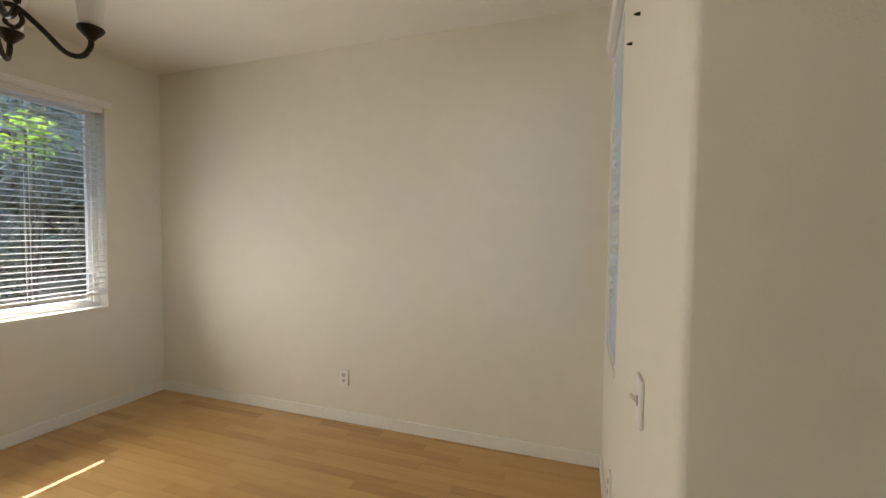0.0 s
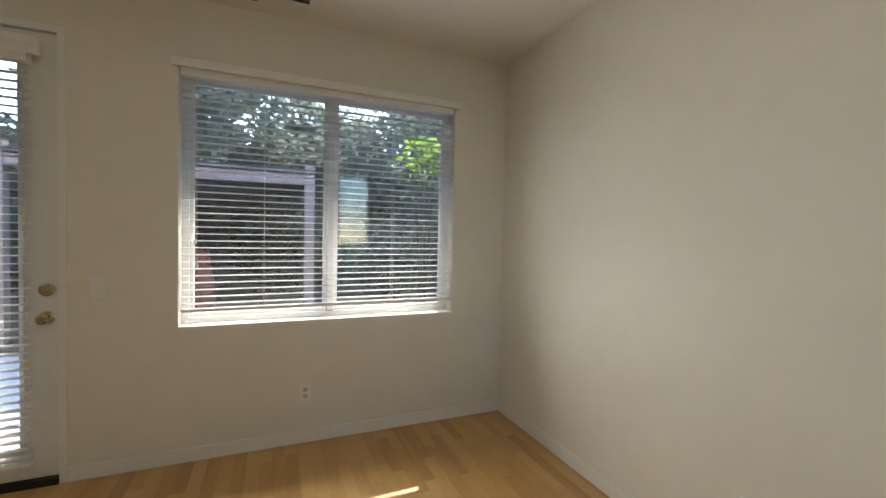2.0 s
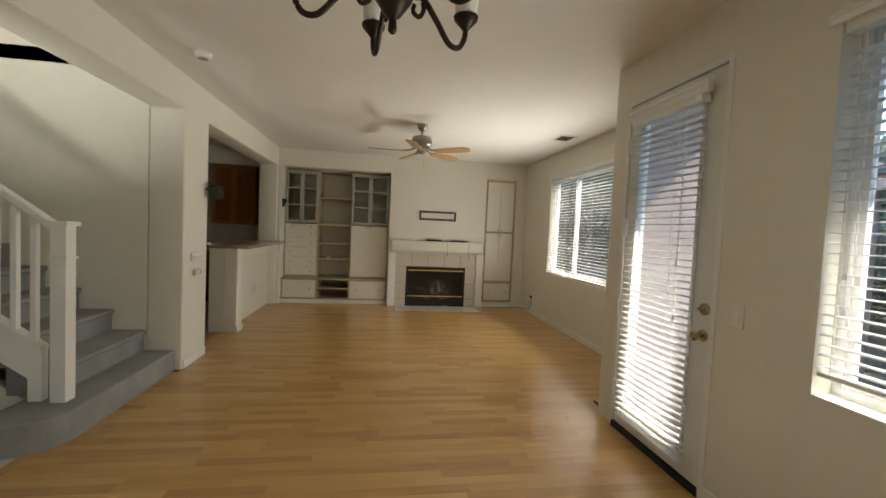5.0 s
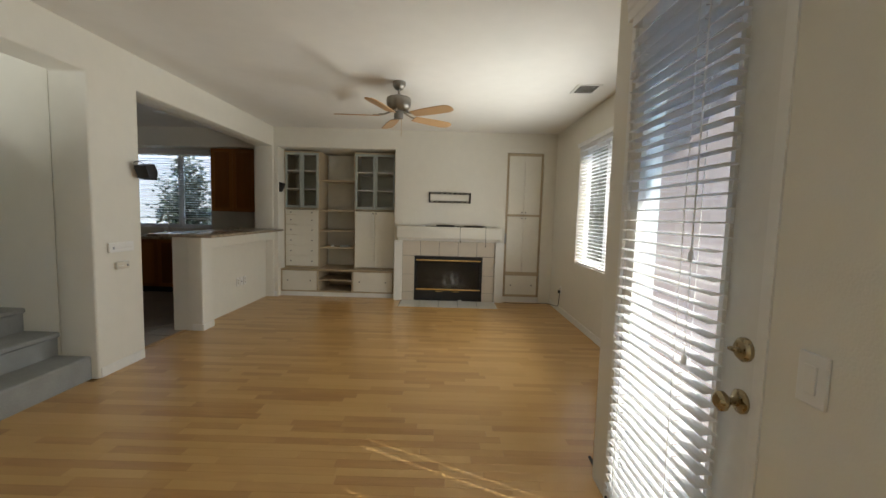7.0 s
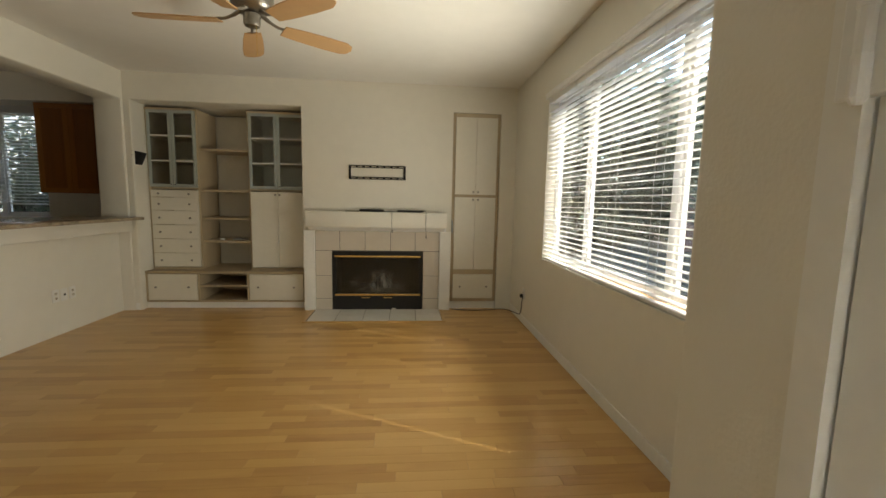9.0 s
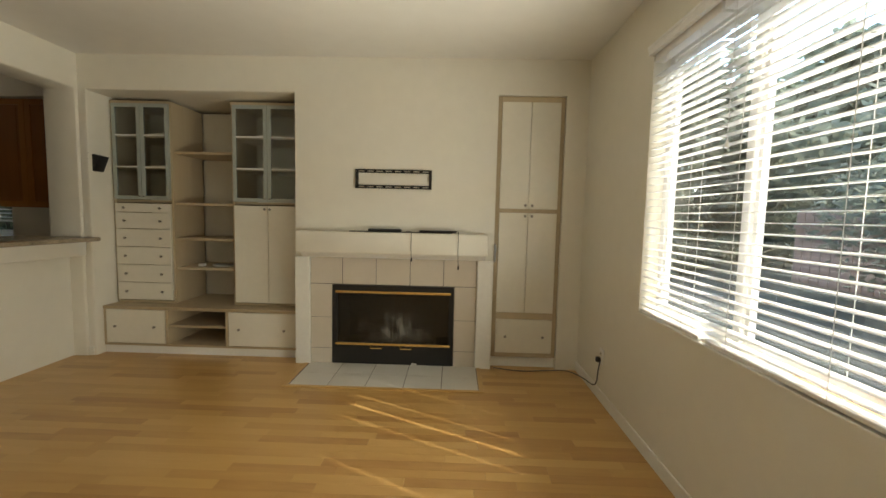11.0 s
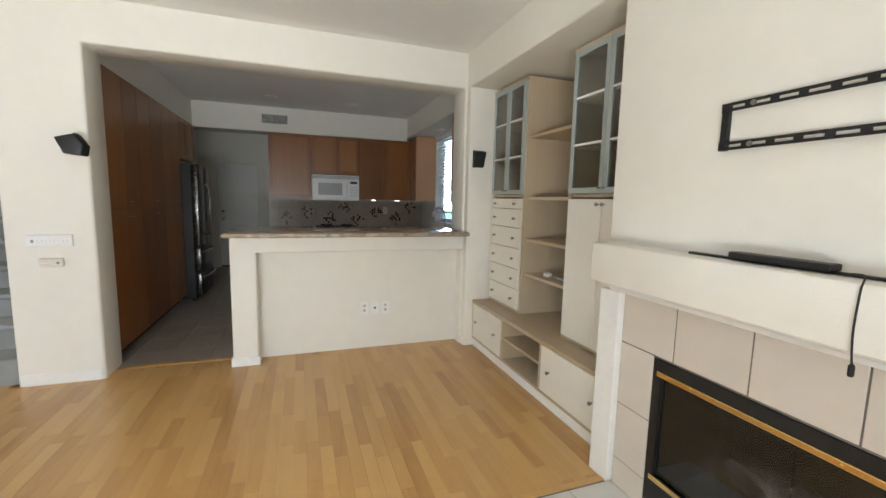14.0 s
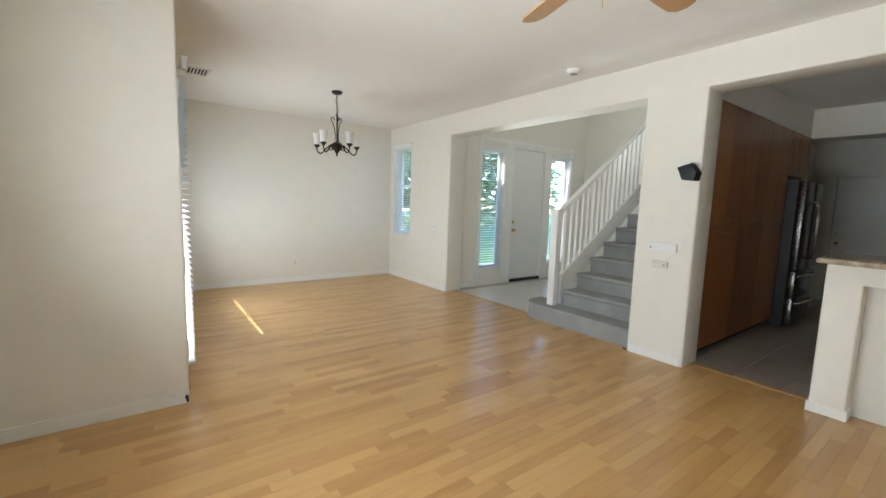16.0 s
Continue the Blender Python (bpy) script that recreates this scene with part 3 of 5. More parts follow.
def west(y0, y1, z, x):
    return (x, (y0 + y1) / 2, z), 90


# x of a west window runs towards +y, its y points out of the room
at, rz = west(W1[0], W1[1], W1[2], WX)
w, h = W1[1] - W1[0], W1[3] - W1[2]
window("window_1", "white vinyl sliding window to the back garden", at, rz, w, h, [0.0])
blind("white slatted blind over the sliding window, slats open", at, rz, w - 0.01, h, holes=[-0.82, -0.42, 0.0, 0.42, 0.80], gap=0.092, wide_valance=w / 2 + 0.03, sag=-0.006, tassels=[(-0.80, 0.52), (-0.79, 0.38), (0.82, 0.55)])
at, rz = west(W2[0], W2[1], W2[2], LX)
w, h = W2[1] - W2[0], W2[3] - W2[2]
window("window_2", "wide white vinyl window beside the fireplace", at, rz, w, h, [-w / 2 + 0.72, w / 2 - 0.60])
at, rz = west(W2[0], -3.90, W2[2], LX)
blind("narrow white slatted blind beside the fireplace", at, rz, 0.60, h, holes=[-0.15, 0.15], tilt=0.03, wide_valance=0.31)
at, rz = west(-3.895, W2[1], W2[2], LX)
blind("wide white slatted blind over the living room window", at, rz, 1.785, h, holes=[-0.72, -0.25, 0.25, 0.72], tilt=0.03, tassels=[(-0.80, 0.9)], wide_valance=0.90)
# dining window: x runs towards -y
at, rz = (EX, (DW[0] + DW[1]) / 2, DW[2]), -90
w, h = DW[1] - DW[0], DW[3] - DW[2]
window("window_3", "narrow white window to the front porch", at, rz, w, h, [], 0.19)
part("meeting_rail", box(-w / 2 + 0.045, w / 2 - 0.045, 0.128, 0.185, 0.86, 0.91), VINYL, bpy.data.objects["window_3"])
blind("narrow white slatted blind on the porch window", at, rz, w - 0.01, h, holes=[-0.18, 0.18], tilt=0.12, wide_valance=w / 2 + 0.02)
# kitchen window: x runs towards +x when y points to -y (rz 180 turns both)
at, rz = (2.33, KK, 1.05), 180
window("window_4", "white kitchen window above the sink", at, rz, 1.46, 1.35, [0.13], 0.15)
blind("white slatted blind on the kitchen window, slats open", at, rz, 1.45, 1.35, holes=[-0.45, 0, 0.45], tilt=-0.12, gap=0.16)
for nm, s in (("window_5", SL1), ("window_6", SL2)):
    at, rz = ((s[0] + s[1]) / 2, HY, 0.28), 0
    window(nm, "tall narrow sidelight beside the front door", at, rz, s[1] - s[0], 2.07, [], 0.14)
    blind("tall narrow white blind on the door's sidelight", at, rz, s[1] - s[0] - 0.01, 2.07, holes=[-0.16, 0.16], tilt=0.15, wide_valance=(s[1] - s[0]) / 2 + 0.02)

# ---- floors ----
floor = structure("floor", boxes((LX - 0.16, TX, KY, BY + 0.16, -0.2, -0.014), (WX - 0.16, TX, BY + 0.16, DY + 0.15, -0.2, -0.014)), UNDER, "pale maple strip floor", "floor")
hall_floor = structure("floor_hall", box(TX, HX, -2.25, HY, -0.2, -0.006), GROUTL, "pale tiled hall floor", "floor")
kitchen_floor = structure("floor_kitchen", box(TX, 5.598, KY, -2.25 - 0.12, -0.2, -0.006), GROUTL, "beige tiled kitchen floor", "floor")

# ---- outdoors ----
ground = boxes((-60, 60, -60, 60, -1.0, -0.12))
structure("ground", ground, GRASS, "green lawn round the house", "lawn")
structure("patio", boxes((-6.6, LX - 0.16, -9, 5, -0.12, -0.05), (LX - 0.16, WX - 0.165, BY + 0.20, 5, -0.12, -0.05)), CONCRETE, "grey concrete patio behind the house", "patio")
structure("porch", boxes((EX2, 4.2, HY + 0.15, 3.0, -0.12, -0.03)), CONCRETE, "concrete porch before the front door", "porch")
structure("garden_bank", prism([(-6.6, -0.11), (-8.2, 0.25), (-11, 0.9), (-15, 2.0), (-15, -0.5), (-6.6, -0.5)], "y", -14, 12), SOIL, "dry planted bank behind the patio", "bank")


def foliage(rng, centre, spread, n, size, bm):
    """Leaves in small clumps about a centre."""
    c, s = Vector(centre), Vector(spread)
    k = max(1, n // 9)
    for _ in range(k):
        d = Vector((rng.gauss(0, 1), rng.gauss(0, 1), rng.gauss(0, 1)))
        d = d.normalized() * (rng.random() ** 0.45)
        p = c + Vector((d.x * s.x, d.y * s.y, d.z * s.z))
        for _ in range(9):
            q = p + Vector((rng.gauss(0, 1), rng.gauss(0, 1), rng.gauss(0, 1))) * size * 1.5
            a = Vector((rng.uniform(-1, 1), rng.uniform(-1, 1), rng.uniform(-0.6, 0.6))).normalized()
            u = a.orthogonal().normalized()
            l, w = size * rng.uniform(0.7, 1.4), size * rng.uniform(0.3, 0.55)
            vs = [bm.verts.new(q - a * l), bm.verts.new(q + u * w), bm.verts.new(q + a * l), bm.verts.new(q - u * w)]
            bm.faces.new(vs)


def tree(label, base, height, crown, n, material, seed, size=0.09, group=""):
    rng = random.Random(seed)
    t = thing("tree", label, "tree", base, group=group)
    bx0 = Vector(base)
    top = bx0 + Vector((rng.uniform(-0.4, 0.4), rng.uniform(-0.4, 0.4), height * 0.75))
    part("trunk", tube(spline([bx0 - Vector((0, 0, 0.1)), bx0.lerp(top, 0.4) + Vector((0.12, -0.08, 0)), top], 5), [0.13 - 0.008 * i for i in range(11)], 9), BARK, t, smooth=True)
    cen = bx0 + Vector((0, 0, height - crown[2] * 0.8))
    ends = []
    for i in range(7):
        a = rng.uniform(0, 6.28)
        e = cen + Vector((math.cos(a) * crown[0] * 0.7, math.sin(a) * crown[1] * 0.7, rng.uniform(-0.5, 0.7) * crown[2]))
        s = bx0.lerp(top, rng.uniform(0.35, 0.95))
        part("limb", tube(spline([s, s.lerp(e, 0.5) + Vector((0, 0, 0.15)), e], 4), [0.05 - 0.005 * k for k in range(9)], 6), BARK, t, smooth=True)
        ends.append(e)
    bm = bmesh.new()
    for e in ends + [cen]:
        foliage(rng, e, [c * 0.55 for c in crown], n // 8, size, bm)
    part("crown", bm, material, t)
    return t


def shrub(label, base, spread, n, material, seed, size=0.06, lift=0.0):
    rng = random.Random(seed)
    t = thing("shrub", label, "shrub", base, group="garden shrubs")
    b0 = Vector(base)
    for i in range(5):
        a = rng.uniform(0, 6.28)
        part("stem", tube([b0, b0 + Vector((math.cos(a) * spread[0] * 0.5, math.sin(a) * spread[1] * 0.5, spread[2] * 1.1 + lift))], [0.02, 0.008], 5), BARK, t)
    bm = bmesh.new()
    foliage(rng, b0 + Vector((0, 0, spread[2] * 0.95 + lift)), spread, n, size, bm)
    part("leaves", bm, material, t)
    return t


def hedge(name, label, x0, x1, y0, y1, z0, z1, n, size, material, seed):
    """A far belt of leaves that nobody could count."""
    rng = random.Random(seed)
    bm = bmesh.new()
    for _ in range(n):
        x, y = rng.uniform(x0, x1), rng.uniform(y0, y1)
        top = z1 * (0.80 + 0.2 * math.sin(x * 1.3 + y * 1.1) + 0.1 * rng.random())
        q = Vector((x, y, z0 + (top - z0) * rng.random() ** 0.7))
        a = Vector((rng.uniform(-1, 1), rng.uniform(-1, 1), rng.uniform(-0.7, 0.7))).normalized()
        u = a.orthogonal().normalized()
        l, w = size * rng.uniform(0.7, 1.5), size * rng.uniform(0.35, 0.7)
        bm.faces.new([bm.verts.new(q - a * l), bm.verts.new(q + u * w), bm.verts.new(q + a * l), bm.verts.new(q - u * w)])
    return solid(name, bm, material, label, "hedge", kind="stuff")


hedge("hedge", "dense dark green growth along the garden bank", -10.6, -9.2, -11, 9, 0.2, 3.2, 14000, 0.13, LEAFD, 70)
hedge("far_trees", "far belt of tall dark trees behind the garden", -17, -14.5, -3, 13, 0.5, 5.4, 8000, 0.28, LEAFD, 71)
hedge("far_trees", "low far belt of dark trees behind the fence", -16.5, -14.5, -9.5, -3, 0.5, 4.3, 6000, 0.28, LEAFD, 73)
hedge("far_trees", "tall far belt of dark trees beside the fence", -16.5, -14.5, -22, -9.5, 0.5, 7.0, 12000, 0.28, LEAFD, 75)
hedge("front_hedge", "dense green trees across the front lawn", -8, 20, 14, 16.5, -0.1, 9.0, 20000, 0.28, LEAFF, 72)
hedge("side_hedge", "dense dark hedge along the side of the garden", -10, -4.7, -12.5, -10.6, -0.1, 4.6, 9000, 0.15, LEAFD, 74)
fence = thing("garden_fence", "weathered reddish brown board fence on the bank", "fence", (-8.9, -5.0, 0.4))
for i in range(34):
    part("board", box(-8.93, -8.90, -9.0 + i * 0.17, -8.84 + i * 0.17, 0.1, 1.62 + 0.02 * (i % 3)), FENCE, fence)
part("rail", box(-8.90, -8.86, -9.0, -3.2, 1.30, 1.39), FENCE, fence)
tree("large dark green garden tree behind the patio", (-10.5, 4.8, 0.7), 4.6, (2.4, 2.6, 1.9), 6500, LEAFD, 1, 0.11, "garden trees")
tree("large dark green garden tree on the bank", (-11.0, -0.8, 0.8), 5.6, (2.4, 2.6, 2.2), 7000, LEAFD, 2, 0.11, "garden trees")
tree("large dark green garden tree on the bank", (-10.9, -6.6, 0.7), 3.2, (1.9, 2.2, 1.3), 5000, LEAFM, 3, 0.10, "garden trees")
tree("leaning tree with dark limbs near the window", (-7.2, 5.0, 0.0), 4.0, (1.7, 1.6, 1.5), 2600, LEAFM, 4, 0.08, "garden trees")
for i, (x, y, s, m) in enumerate([(-7.6, 3.0, 0.9, LEAFD), (-8.4, 1.2, 0.9, LEAFM), (-9.0, -1.2, 1.0, LEAFD), (-8.6, -3.0, 0.9, LEAFM), (-8.2, -5.0, 0.9, LEAFD), (-7.8, 5.4, 1.0, LEAFM), (-8.8, -7.0, 1.1, LEAFD)]):
    shrub("dense green garden shrub on the bank", (x, y, 0.1 + (-7.0 - x) * 0.25), (s, s * 1.1, s * 0.85), 2600, m, 20 + i)
shrub("shrub with bright yellow-green leaves outside the window", (-5.2, 2.62, -0.05), (0.24, 0.26, 0.22), 170, LEAFL, 41, 0.045, 2.18)
pg = thing("pergola", "pink painted garden shelter with dark boarded back", "shelter", (-7.4, 0.2, 0.0))
part("post", box(-7.16, -7.02, 1.40, 1.54, -0.1, 2.42), PINKWOOD, pg)
part("post", box(-7.16, -7.02, -2.10, -1.96, -0.1, 2.42), PINKWOOD, pg)
part("beam", box(-7.15, -7.03, -2.2, 1.5, 2.12, 2.27), PINKWOOD, pg)
part("roof", box(-9.0, -7.0, -2.2, 1.55, 2.28, 2.34), DARKWALL, pg)
for i in range(14):
    part("board", box(-9.0, -8.97, -2.1 + i * 0.26, -1.85 + i * 0.26, -0.1, 2.28), DARKWALL, pg)
solid("clay_pot", lathe([(0.13, 0), (0.17, 0.10), (0.18, 0.34), (0.12, 0.62), (0.09, 0.88), (0.11, 0.91), (0.08, 0.91)], (-8.0, -0.05, 0.18), 20), CLAY, "tall reddish terracotta garden stove in the shelter", "stove", smooth=True)
structure("neighbour_wall", box(-2, 9, -9.6, -9.4, -0.12, 5.5), PALESTUCCO, "pale stucco wall of the house next door", "house wall")
shrub("leafy bush outside the kitchen window", (2.78, -7.45, -0.12), (0.55, 0.35, 1.30), 3200, LEAFD, 50, 0.06)
tree("street tree before the front porch", (2.2, 9.0, -0.12), 5.0, (2.0, 2.0, 1.8), 5000, LEAFF, 60, 0.10, "front trees")
tree("street tree before the house", (6.0, 11.0, -0.12), 5.5, (2.2, 2.2, 1.9), 5000, LEAFF, 61, 0.10, "front trees")
tree("street tree beside the drive", (-1.0, 10.0, -0.12), 5.0, (2.0, 2.0, 1.8), 5000, LEAFF, 62, 0.10, "front trees")


# ---- doors ----
gd = thing("door_1", "white glazed garden door with a full slatted blind, closed", "door", (WX, (DR[0] + DR[1]) / 2, 0), kind="structure")
x0, x1 = WX - 0.05, WX - 0.006
fr = 0.035
part("door_frame", boxes((WX - 0.158, WX + 0.006, DR[0], DR[0] + fr, 0, DR[3]), (WX - 0.158, WX + 0.006, DR[1] - fr, DR[1], 0, DR[3]), (WX - 0.158, WX + 0.006, DR[0] + fr, DR[1] - fr, DR[3] - fr, DR[3])), TRIM, gd)
ya, yb = DR[0] + fr + 0.004, DR[1] - fr - 0.004
gy0, gy1, gz0, gz1 = ya + 0.126, yb - 0.155, 0.22, 2.27
leafd = part("door_leaf", boxes((x0, x1, ya, gy0, 0.045, 2.40), (x0, x1, gy1, yb, 0.045, 2.40), (x0, x1, gy0, gy1, 0.045, gz0), (x0, x1, gy0, gy1, gz1, 2.40)), DOORPAINT, gd)
part("glazing_bead", boxes((x1, x1 + 0.012, gy0 - 0.02, gy0, gz0 - 0.02, gz1 + 0.02), (x1, x1 + 0.012, gy1, gy1 + 0.02, gz0 - 0.02, gz1 + 0.02), (x1, x1 + 0.012, gy0, gy1, gz0 - 0.02, gz0), (x1, x1 + 0.012, gy0, gy1, gz1, gz1 + 0.02)), DOORPAINT, leafd)
pane = part("pane", box(x0 + 0.02, x0 + 0.025, gy0, gy1, gz0, gz1), PANE, leafd)
pane.visible_shadow = False
part("threshold", box(WX - 0.15, WX + 0.016, DR[0] + fr, DR[1] - fr, -0.01, 0.042, 0.004), BLACKRUBBER, gd, "black door sweep and threshold")
for z in (0.30, 0.91, 1.51, 2.11):
    hg = part("hinge", box(WX - 0.005, WX + 0.0085, ya - 0.028, ya + 0.028, z - 0.055, z + 0.055, 0.002), VINYL, gd)
    part("hinge_pin", lathe([(0.004, z - 0.062), (0.008, z - 0.056), (0.008, z - 0.02), (0.0072, z - 0.019), (0.0072, z + 0.019), (0.008, z + 0.02), (0.008, z + 0.056), (0.004, z + 0.062)], (WX + 0.012, ya - 0.004, 0), 10), VINYL, hg)
part("hinge_stop", tube(spline([(WX + 0.012, ya - 0.004, 1.576), (WX + 0.03, ya + 0.025, 1.572), (WX + 0.042, ya + 0.09, 1.562)], 4), 0.0065, 8), VINYL, gd, "white hinge pin door stop", True)
for nm, z in (("knob", 0.905), ("deadbolt", 1.055)):
    k = part(nm, lathe([(0.034, 0.0), (0.034, 0.006), (0.028, 0.010), (0.012, 0.014), (0.011, 0.035), (0.020, 0.042), (0.028, 0.052), (0.028, 0.062), (0.018, 0.070)] if nm == "knob" else [(0.034, 0), (0.034, 0.010), (0.026, 0.018), (0.010, 0.020), (0.010, 0.024)], (x1, -0.155, z), 24, axis="x"), AGEDBRASS, leafd, "aged brass " + nm, True)
    if nm == "deadbolt":
        part("thumb_turn", box(x1 + 0.02, x1 + 0.042, -0.172, -0.138, z - 0.006, z + 0.006, 0.004), AGEDBRASS, leafd, "aged brass thumb turn")
blind("white slatted blind on the garden door, slats open", (x1 + 0.05, -0.522, 0.12), 90, 0.65, 2.15, holes=[-0.235, 0.157], wide_valance=0.365, tassels=[(0.22, 0.86), (0.215, 1.19)], gap=0.02, depth=0.0, tall=0.076)

fd = thing("door_2", "plain white front door with brass lock, closed", "door", ((FD[0] + FD[1]) / 2, HY, 0), kind="structure")
part("door_frame", boxes((FD[0], FD[0] + 0.04, HY - 0.015, HY + 0.14, 0, 2.45), (FD[1] - 0.04, FD[1], HY - 0.015, HY + 0.14, 0, 2.45), (FD[0] + 0.04, FD[1] - 0.04, HY - 0.015, HY + 0.14, 2.41, 2.45)), TRIM, fd)
fl = part("door_leaf", box(FD[0] + 0.044, FD[1] - 0.044, HY + 0.03, HY + 0.075, 0.045, 2.40, 0.003), DOORPAINT, fd)
part("threshold", box(FD[0] + 0.04, FD[1] - 0.04, HY - 0.02, HY + 0.12, -0.005, 0.043), BLACKRUBBER, fd, "black door sweep")
for nm, z in (("knob", 0.95), ("deadbolt", 1.10)):
    part(nm, lathe([(0.032, 0.0), (0.032, -0.008), (0.012, -0.012), (0.012, -0.035), (0.027, -0.048), (0.024, -0.064), (0.012, -0.068)] if nm == "knob" else [(0.032, 0), (0.030, -0.016), (0.012, -0.03)], (FD[0] + 0.115, HY + 0.03, z), 18, axis="y"), BRASS, fl, "brass " + nm, True)
part("peephole", lathe([(0.010, 0), (0.008, -0.006)], ((FD[0] + FD[1]) / 2, HY + 0.03, 1.50), 12, axis="y"), BRASS, fl)
structure("trim_front_door", boxes((0.92, SL1[0], HY - 0.016, HY, 0.09, 2.47), (SL1[1], FD[0], HY - 0.012, HY, 0.09, 2.47), (FD[1], SL2[0], HY - 0.012, HY, 0.09, 2.47), (SL2[1], 3.42, HY - 0.016, HY, 0.09, 2.47), (0.92, 3.42, HY - 0.018, HY, 2.47, 2.53)), TRIM, "white casing round the front door and sidelights", "trim")
kd = thing("door_3", "plain white inner door at the passage end, closed", "door", (5.56, -3.04, 0), kind="structure")
kl = part("door_leaf", box(5.555, 5.595, -3.39, -2.69, 0.03, 2.0, 0.003), DOORPAINT, kd)
# solid black strip stands in for the shade below the leaf
part("door_gap", box(5.56, 5.59, -3.39, -2.69, 0.0, 0.03), BLACKRUBBER, kd, "black strip for the shade under the door")
part("knob", lathe([(0.03, 0), (0.012, -0.012), (0.012, -0.03), (0.026, -0.042), (0.02, -0.06)], (5.555, -2.76, 0.95), 16, axis="x"), BRASS, kl, "brass knob", True)
part("deadbolt", lathe([(0.03, 0), (0.028, -0.015)], (5.555, -2.76, 1.10), 16, axis="x"), BRASS, kl, "brass deadbolt", True)

# ---- baseboards ----
H = 0.085


def baseboard(name, x0, x1, y0, y1):
    structure(name, box(x0, x1, y0, y1, 0, H, 0.004), TRIM, "low white painted baseboard", "baseboard")


baseboard("baseboard_dining_end", WX + 0.012, EX - 0.012, DY - 0.012, DY)
baseboard("baseboard_west_dining", WX, WX + 0.012, DR[1] + 0.002, DY)
baseboard("baseboard_west_living", LX, LX + 0.012, FY, BY - 0.012)
baseboard("baseboard_jog", LX + 0.012, WX - 0.015, BY - 0.012, BY)
baseboard("baseboard_east_dining", EX - 0.012, EX, 0.80, DY - 0.012)
baseboard("baseboard_pier", EX - 0.010, EX, -2.745, -2.265)
structure("baseboard_post", box(0.178, 0.31, -3.842, -3.623, 0.001, 0.075, 0.004), TRIM, "white baseboard round the bar post", "baseboard")
baseboard("baseboard_corner", NL[1] + 0.02, EX - 0.002, FY, FY + 0.010)
baseboard("baseboard_hall", EX2 + 0.01, 0.92, HY - 0.012, HY)

# ---- breakfast bar between kitchen and living room ----
bar = structure("wall_bar", boxes((0.35, 0.53, -5.64, -3.83, 0, 1.075)), WALL, "cream half wall below the breakfast bar", "half wall")
structure("wall_bar_post", prism([(-3.635, 0), (-3.635, 1.075), (-5.64, 1.075), (-5.64, 0.94), (-3.83, 0.94), (-3.83, 0)], "x", 0.19, 0.349, 0.015, lambda c: c.z > 0.01 and c.z < 1.07 and c.x < 0.25 and c.y > -5.6), WALL, "cream post and rounded header of the breakfast bar", "half wall", True)
structure("wall_bar_end", box(0.35, 0.53, -3.83, -3.635, 0, 1.075), WALL, "cream end of the half wall", "half wall")
solid("bar_top", boxes((0.06, 0.80, -5.66, -3.60, 1.076, 1.112), bev=0.012), GRANITE, "polished brown speckled granite breakfast bar top", "countertop", smooth=True)

# ---- built-in wall unit in the wide niche ----
CY = -5.92


def knob(parent, x, y, z, r=0.012):
    part("knob", lathe([(0.005, 0), (0.005, 0.012), (r, 0.018), (r, 0.024), (r * 0.6, 0.028)], (x, y, z), 12, axis="y"), NICKEL, parent, "small nickel knob", True)


def carcass(t, x0, x1, y0, y1, z0, z1, shelves=(), back=True, th=0.02, name="carcass"):
    part("side_panel", box(x0, x0 + th, y0, y1, z0, z1), OAKTRIM, t)
    part("side_panel", box(x1 - th, x1, y0, y1, z0, z1), OAKTRIM, t)
    part("bottom", box(x0 + th, x1 - th, y0, y1, z0, z0 + th), OAKTRIM, t)
    part("top", box(x0 + th, x1 - th, y0, y1, z1 - th, z1), OAKTRIM, t)
    part("back", box(x0 + th, x1 - th, y0, y0 + 0.01, z0 + th, z1 - th), CREAM, t)
    for z in shelves:
        part("shelf", box(x0 + th, x1 - th, y0 + 0.012, y1 - 0.02, z - 0.011, z + 0.011), OAKTRIM, t)


bz0, bz1, by1 = 0.075, 0.455, -5.745
base = thing("base_cabinet", "low cream media bench with oak edges and open middle shelves", "cabinet", (-0.79, -5.75, 0))
part("plinth", box(NL[0] + 0.004, NL[1] - 0.004, -6.30, by1 - 0.012, 0, bz0), TRIM, base, "white painted plinth")
part("worktop", box(NL[0] + 0.004, NL[1] - 0.004, -6.45, by1 + 0.008, bz1 - 0.028, bz1, 0.003), OAKTRIM, base, "pale oak top")
for r in ((NL[0] + 0.004, NL[0] + 0.024, -6.4, by1, bz0, bz1 - 0.028), (NL[1] - 0.024, NL[1] - 0.004, -6.4, by1, bz0, bz1 - 0.028), (-0.476, -0.452, -6.4, by1, bz0, bz1 - 0.028), (-1.055, -1.031, -6.4, by1, bz0, bz1 - 0.028), (NL[0] + 0.024, NL[1] - 0.024, -6.4, by1, bz0, bz0 + 0.018), (NL[0] + 0.024, NL[1] - 0.024, -6.42, -6.40, bz0, bz1 - 0.028)):
    part("panel", box(*r), OAKTRIM, base)
part("shelf", box(-1.031, -0.476, -6.39, by1 - 0.005, 0.262, 0.282), OAKTRIM, base)
for a, b2 in ((-0.450, NL[1] - 0.026), (NL[0] + 0.026, -1.057)):
    d = part("drawer_front", box(a + 0.004, b2 - 0.004, by1 - 0.016, by1 + 0.004, bz0 + 0.024, bz1 - 0.034, 0.002), CREAM, base, "cream drawer front")
    for f in (0.17, 0.83):
        knob(d, a + (b2 - a) * f, by1 + 0.004, 0.262)

